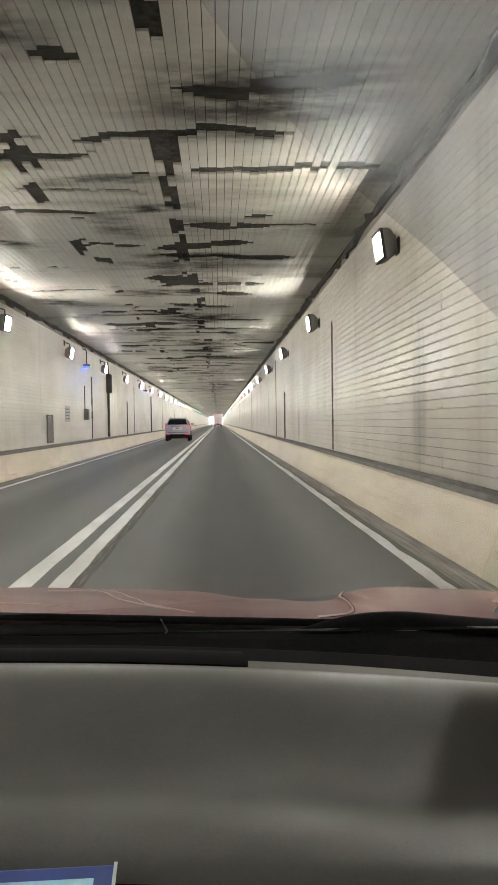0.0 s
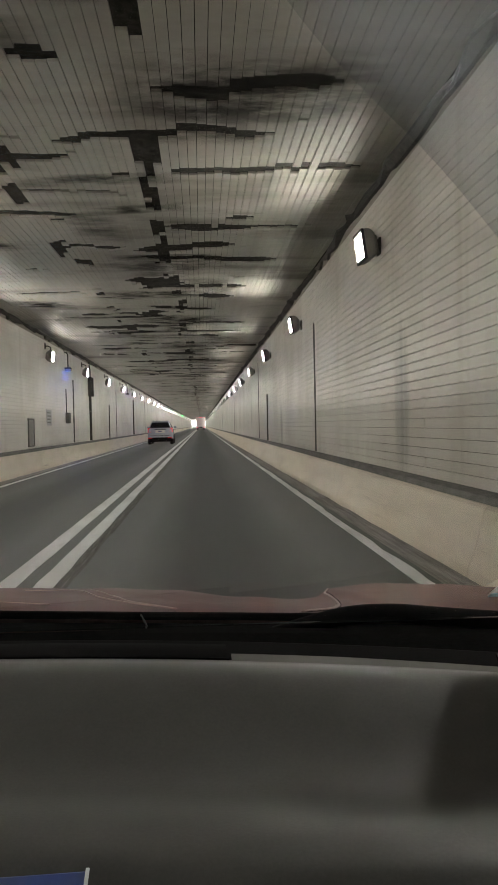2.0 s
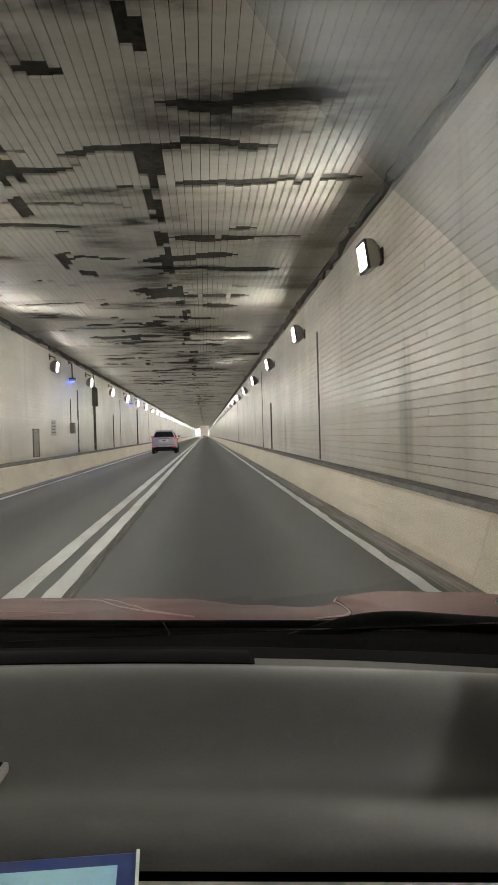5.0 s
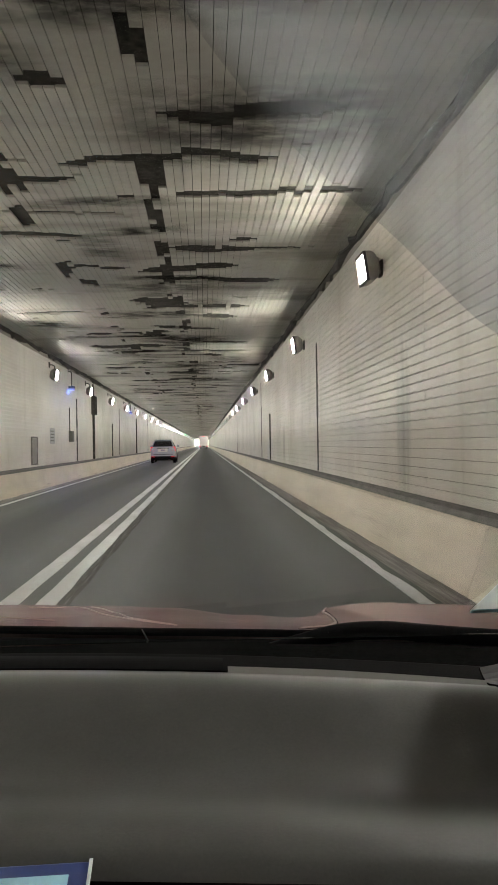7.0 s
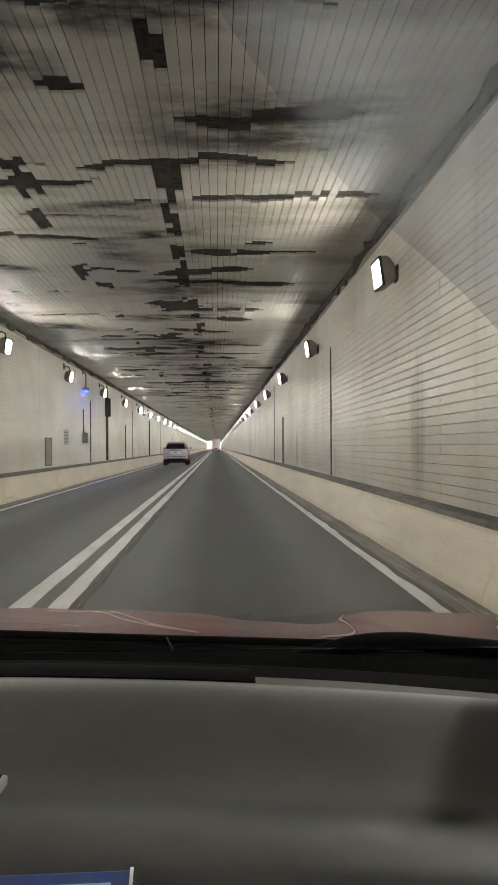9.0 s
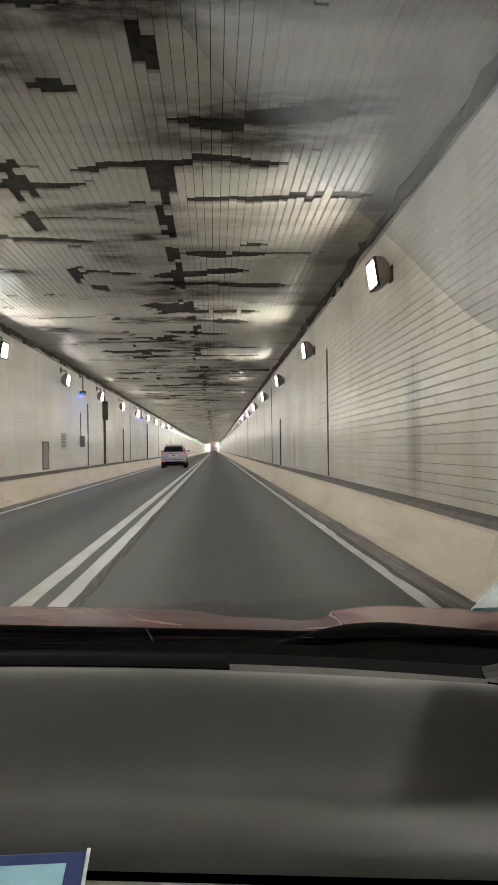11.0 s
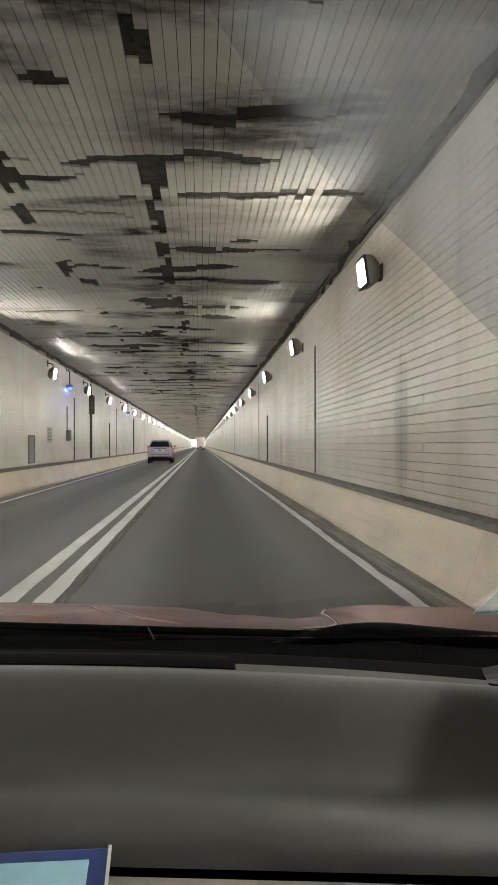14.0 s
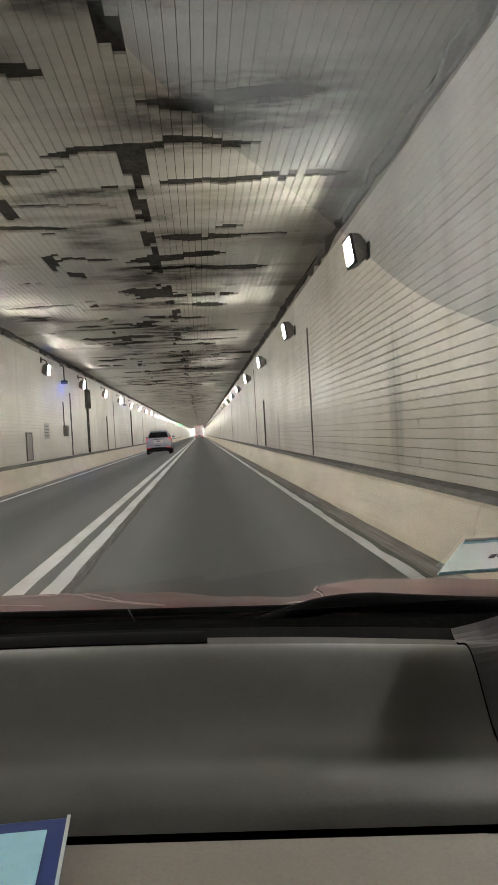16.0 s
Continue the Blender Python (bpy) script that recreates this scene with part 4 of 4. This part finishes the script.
part("end_seam", pipe([(0.232 + 0.034 * s, 0.47 + 0.23 * s, pad_at(0.232 + 0.034 * s, 0.47 + 0.23 * s) + 0.0012) for s in span(0, 1, 24)], 0.0009, 6), "black", dash)
strip("rear_gap", lambda x: rear_y(x) - 0.018, lambda x: rear_y(x) + 0.001, lambda s: 1.036 + 0.004 * s, -1.0, 0.66, "black")
strip("glovebox_top", lambda x: rear_y(x) - 0.20, lambda x: rear_y(x) - 0.0135, lambda s: 1.012 + 0.046 * math.sin(s * 1.45), -1.0, 0.66, "beige", "pale beige vinyl lower dashboard")
part("fascia", one_box(-1.0, 0.66, 0.24, 0.27, 0.45, 0.998, 0.008), "beige", dash)
part("bulkhead", one_box(-1.0, 0.70, 0.66, 0.95, 0.30, 1.02), "black", own)
part("cowl_panel", sheet(lambda x, y: (x, y, 1.058 - 0.042 * x - 0.20 * max(0, y - 0.95)), span(-1.05, 0.76, 20), span(0.74, 1.135, 12)), "black", own, "black plastic cowl under the windscreen")
smooth(part("wiper", pipe([(x, 1.06 - 0.02 * x, hood_z(x, 1.15) - 0.008) for x in span(-0.95, 0.02, 16)], 0.006, 8), "rubber", own))
smooth(part("wiper_arm", pipe(eased([Vector(q) for q in ((0.09, 1.06, 1.018), (0.145, 1.06, 1.033), (0.20, 1.058, 1.045), (0.26, 1.055, 1.047), (0.32, 1.05, 1.042), (0.38, 1.048, 1.036), (0.50, 1.04, 1.026), (0.62, 1.035, 1.016))], 5), 0.013, 10), "rubber", own))
part("wiper_nozzle", pipe([(-0.083, 1.0, 1.072), (-0.073, 0.982, 1.060)], 0.0010, 8), "lip", own)
pane = lambda y: 1.553 - 0.58 * y + 0.55 * max(0, y - 0.6) ** 2
ws = part("windscreen", facing_down(sheet(lambda x, y: (x, y - 0.05 * (x + 0.17) ** 2, pane(y)), span(-1.0, 0.64, 16), span(0.02, 0.95, 24))), "glass", own, "clear slightly dusty windscreen glass")
smooth(ws).visible_shadow = False


def film_edge(x):
    """How far down the glass the unwiped corner reaches."""
    return 0.2035 + 1.10 * x - 1.5 * x * x + 0.0025 * math.sin(x * 60)


FILM_S = span(0, 1, 24)
film = part("dust_film", facing_down(sheet(lambda x, s: (x, 0.03 + (film_edge(x) - 0.03) * s - 0.05 * (x + 0.17) ** 2, pane(0.03 + (film_edge(x) - 0.03) * s) + 0.003), span(-0.05, 0.46, 60), FILM_S)), "film", own, "dusty corner that the wiper never reaches")
thick = film.data.attributes.new("thickness", "FLOAT", "POINT")
for i in range(len(film.data.vertices)):
    thick.data[i].value = min(1.0, (1 - FILM_S[i % 24]) / 0.06)
film.visible_shadow = False
part("pillar", pipe([(0.72, 0.95, 1.04), (0.69, 0.5, 1.35), (0.62, 0.06, 1.60)], 0.05), "dashdark", own)
part("pillar", pipe([(-1.05, 0.95, 1.04), (-1.02, 0.5, 1.35), (-0.96, 0.06, 1.60)], 0.05), "dashdark", own)
part("roof", one_box(-0.99, 0.66, -1.8, 0.08, 1.635, 1.68, 0.02), "maroon", own, "maroon painted roof")
part("headliner", one_box(-0.97, 0.64, -1.75, 0.06, 1.60, 1.63, 0.01), "dash", own)
for s, x in ((1, 0.72), (-1, -1.04)):
    part("door_panel", one_box(x - 0.04, x + 0.04, -1.6, 0.6, 0.35, 1.02, 0.02), "dashdark", own)
    part("door_skin", one_box(x + 0.045 * s - 0.004 + 0.01 * s, x + 0.045 * s + 0.014 + 0.01 * s, -1.8, 1.13, 0.32, 1.01, 0.004), "maroon", own)
    part("roof_pillar", pipe([(x, -0.55, 1.0), (x - 0.05 * s, -0.50, 1.62)], 0.04), "dashdark", own)
for k in (-0.65, 0.18):
    part("floor_pan", one_box(k - 0.35, k + 0.45, -1.6, 0.6, 0.25, 0.30), "black", own)
part("rear_shell", one_box(-1.0, 0.68, -1.85, -1.75, 0.3, 1.60), "dash", own)
for x in (-0.97, 0.66):
    for y in (1.75, -1.1):
        wheel(own, x, y, 0.32, 1 if x > 0 else -1)
part("nose", one_box(-1.07, 0.78, 1.14, 2.3, 0.36, 0.74, 0.06), "maroon", own)

# ---- printed things on the dashboard ----
leaf = empty("map_booklet", (0, 0, 0))
tagged(leaf, "light blue folded map booklet with a navy border", "booklet")
place = pose(-0.067, 0.449, 1.0655, 8, 1, 3)


def flat(name, x0, x1, y0, y1, z0, z1, mat, parent, at, label="", bevel=0.0):
    bm = one_box(x0, x1, y0, y1, z0, z1, bevel)
    bmesh.ops.transform(bm, matrix=at, verts=bm.verts[:])
    return part(name, bm, mat, parent, label)


flat("cover", -0.16, 0.0, -0.19, 0.0, 0.0, 0.006, "navy", leaf, place, "navy border", 0.0015)
flat("panel", -0.152, -0.012, -0.185, -0.012, 0.0062, 0.0072, "cyan", leaf, place, "light blue printed panel")
flat("fold", -0.0012, 0.0008, -0.15, -0.0, 0.0064, 0.0075, "paper", leaf, place)
for k in range(4):
    flat("print_bar", -0.13, -0.06 - 0.012 * (k % 2), -0.05 - 0.02 * k, -0.043 - 0.02 * k, 0.0074, 0.0078, "paper", leaf, place)

phone = empty("phone", (0, 0, 0))
tagged(phone, "black phone with a pale metal rim lying on the dashboard", "phone")
there = pose(-0.177, 0.575, 1.0688, 0.1, 0, -2)
flat("rim", -0.078, 0.0, -0.150, 0.0, 0.0, 0.008, "alloy", phone, there, "pale metal rim", 0.003)
flat("screen", -0.074, -0.004, -0.146, -0.004, 0.0082, 0.0090, "black", phone, there, "black screen")

slip = empty("paper_slip", (0, 0, 0))
tagged(slip, "white and pale blue printed slip inside the windscreen corner", "paper slip")
at = Matrix.Translation((0.243, 0.660, 1.163)) @ pose(0, 0, 0, -30.0, 0, 1)
flat("sheet", 0.0, 0.13, -0.086, 0.0, 0.0, 0.001, "thin_paper", slip, at, "white paper")
flat("border", 0.0, 0.13, -0.008, -0.0005, -0.0012, -0.0004, "cyan", slip, at, "pale blue edge")
flat("border", 0.0, 0.13, -0.0855, -0.080, -0.0012, -0.0004, "cyan", slip, at, "pale blue edge")
flat("print_dot", 0.036, 0.041, -0.047, -0.039, -0.0012, -0.0004, "ink", slip, at)
for k in range(4):
    flat("print_bar", 0.043 + 0.014 * k, 0.054 + 0.014 * k, -0.045, -0.041, -0.0012, -0.0004, "ink", slip, at)

rebase(leaf, (-0.13, 0.36, 1.058))
rebase(phone, (-0.21, 0.50, 1.0665))
rebase(slip, (0.31, 0.62, 1.163))
rebase(own, (-0.16, 0.3, 0.0))

# ---- portal and open road beyond ----
bm = bmesh.new()
box(bm, X_L - 6, X_L - 0.6, Y_F, Y_F + 1.2, -0.3, 9)
box(bm, X_R + 0.6, X_R + 6, Y_F, Y_F + 1.2, -0.3, 9)
box(bm, X_L - 0.6, X_R + 0.6, Y_F, Y_F + 1.2, Z_C + 0.05, 9)
tagged(part("portal", bm, "ledge"), "grey concrete tunnel portal", "portal", kind="structure")
bm = bmesh.new()
for f in (((-2500, Y_F + 0.5), (2500, Y_F + 0.5), (2500, 3000), (-2500, 3000)), ((-2500, -2000), (X_L - 0.6, -2000), (X_L - 0.6, Y_F + 0.5), (-2500, Y_F + 0.5)), ((X_R + 0.6, -2000), (2500, -2000), (2500, Y_F + 0.5), (X_R + 0.6, Y_F + 0.5)), ((X_L - 0.6, -2000), (X_R + 0.6, -2000), (X_R + 0.6, Y_B - 0.4), (X_L - 0.6, Y_B - 0.4))):
    bm.faces.new([bm.verts.new((x, y, -0.04)) for x, y in f])
bmesh.ops.remove_doubles(bm, verts=bm.verts[:], dist=0.01)
tagged(part("ground", bm, "earth"), "grassy open ground round the tunnel", "ground", kind="structure")

# ---- wall tiles, course by course ----
SEG = 7.75


def courses(wall, side, near0, near1):
    """Long glazed courses: the near lengths each a piece, the far ones joined."""
    n = int((Z_C - 0.10 - Z_W) / COURSE)
    x = X_R if side > 0 else X_L
    gap = 0.0018 if side > 0 else 0.0009
    bm = one_box(-0.012, 0.022, 0.002, SEG - 0.002, gap, COURSE - gap)
    for v in bm.verts:
        if v.co.x < 0:
            v.co.z += 0.0016 if v.co.z < 0.05 else -0.0016
    me = bpy.data.meshes.new("wall_tile")
    if side < 0:
        bmesh.ops.transform(bm, matrix=Matrix.Diagonal((-1, 1, 1, 1)), verts=bm.verts[:])
        bmesh.ops.reverse_faces(bm, faces=bm.faces[:])
    bm.to_mesh(me)
    bm.free()
    me.materials.append(M["tile"])
    rnd = random.Random(side)
    y = near0
    while y < near1 - 0.01:
        for k in range(n):
            o = new("wall_tile", me)
            o.parent = wall
            o.location = (x + rnd.uniform(-0.0015, 0.0015), y, Z_W + k * COURSE)
        y += SEG
    bm = bmesh.new()
    ys = [y + SEG * i for i in range(int((Y_F - y) / SEG) + 1)] + [near0 - SEG * i for i in range(1, int((near0 - Y_B) / SEG) + 1)]
    for yy in ys:
        for k in range(n):
            xx = x + rnd.uniform(-0.0015, 0.0015)
            box(bm, min(xx - 0.012 * side, xx + 0.022 * side), max(xx - 0.012 * side, xx + 0.022 * side), yy + 0.003, min(Y_F, yy + SEG) - 0.003, Z_W + k * COURSE + gap, Z_W + (k + 1) * COURSE - gap)
    tagged(part("wall_tile_far", bm, "tile", wall), kind="stuff")


courses(wall_right, 1, 0.25, 46.75)
courses(wall_left, -1, 15.75, 62.25)
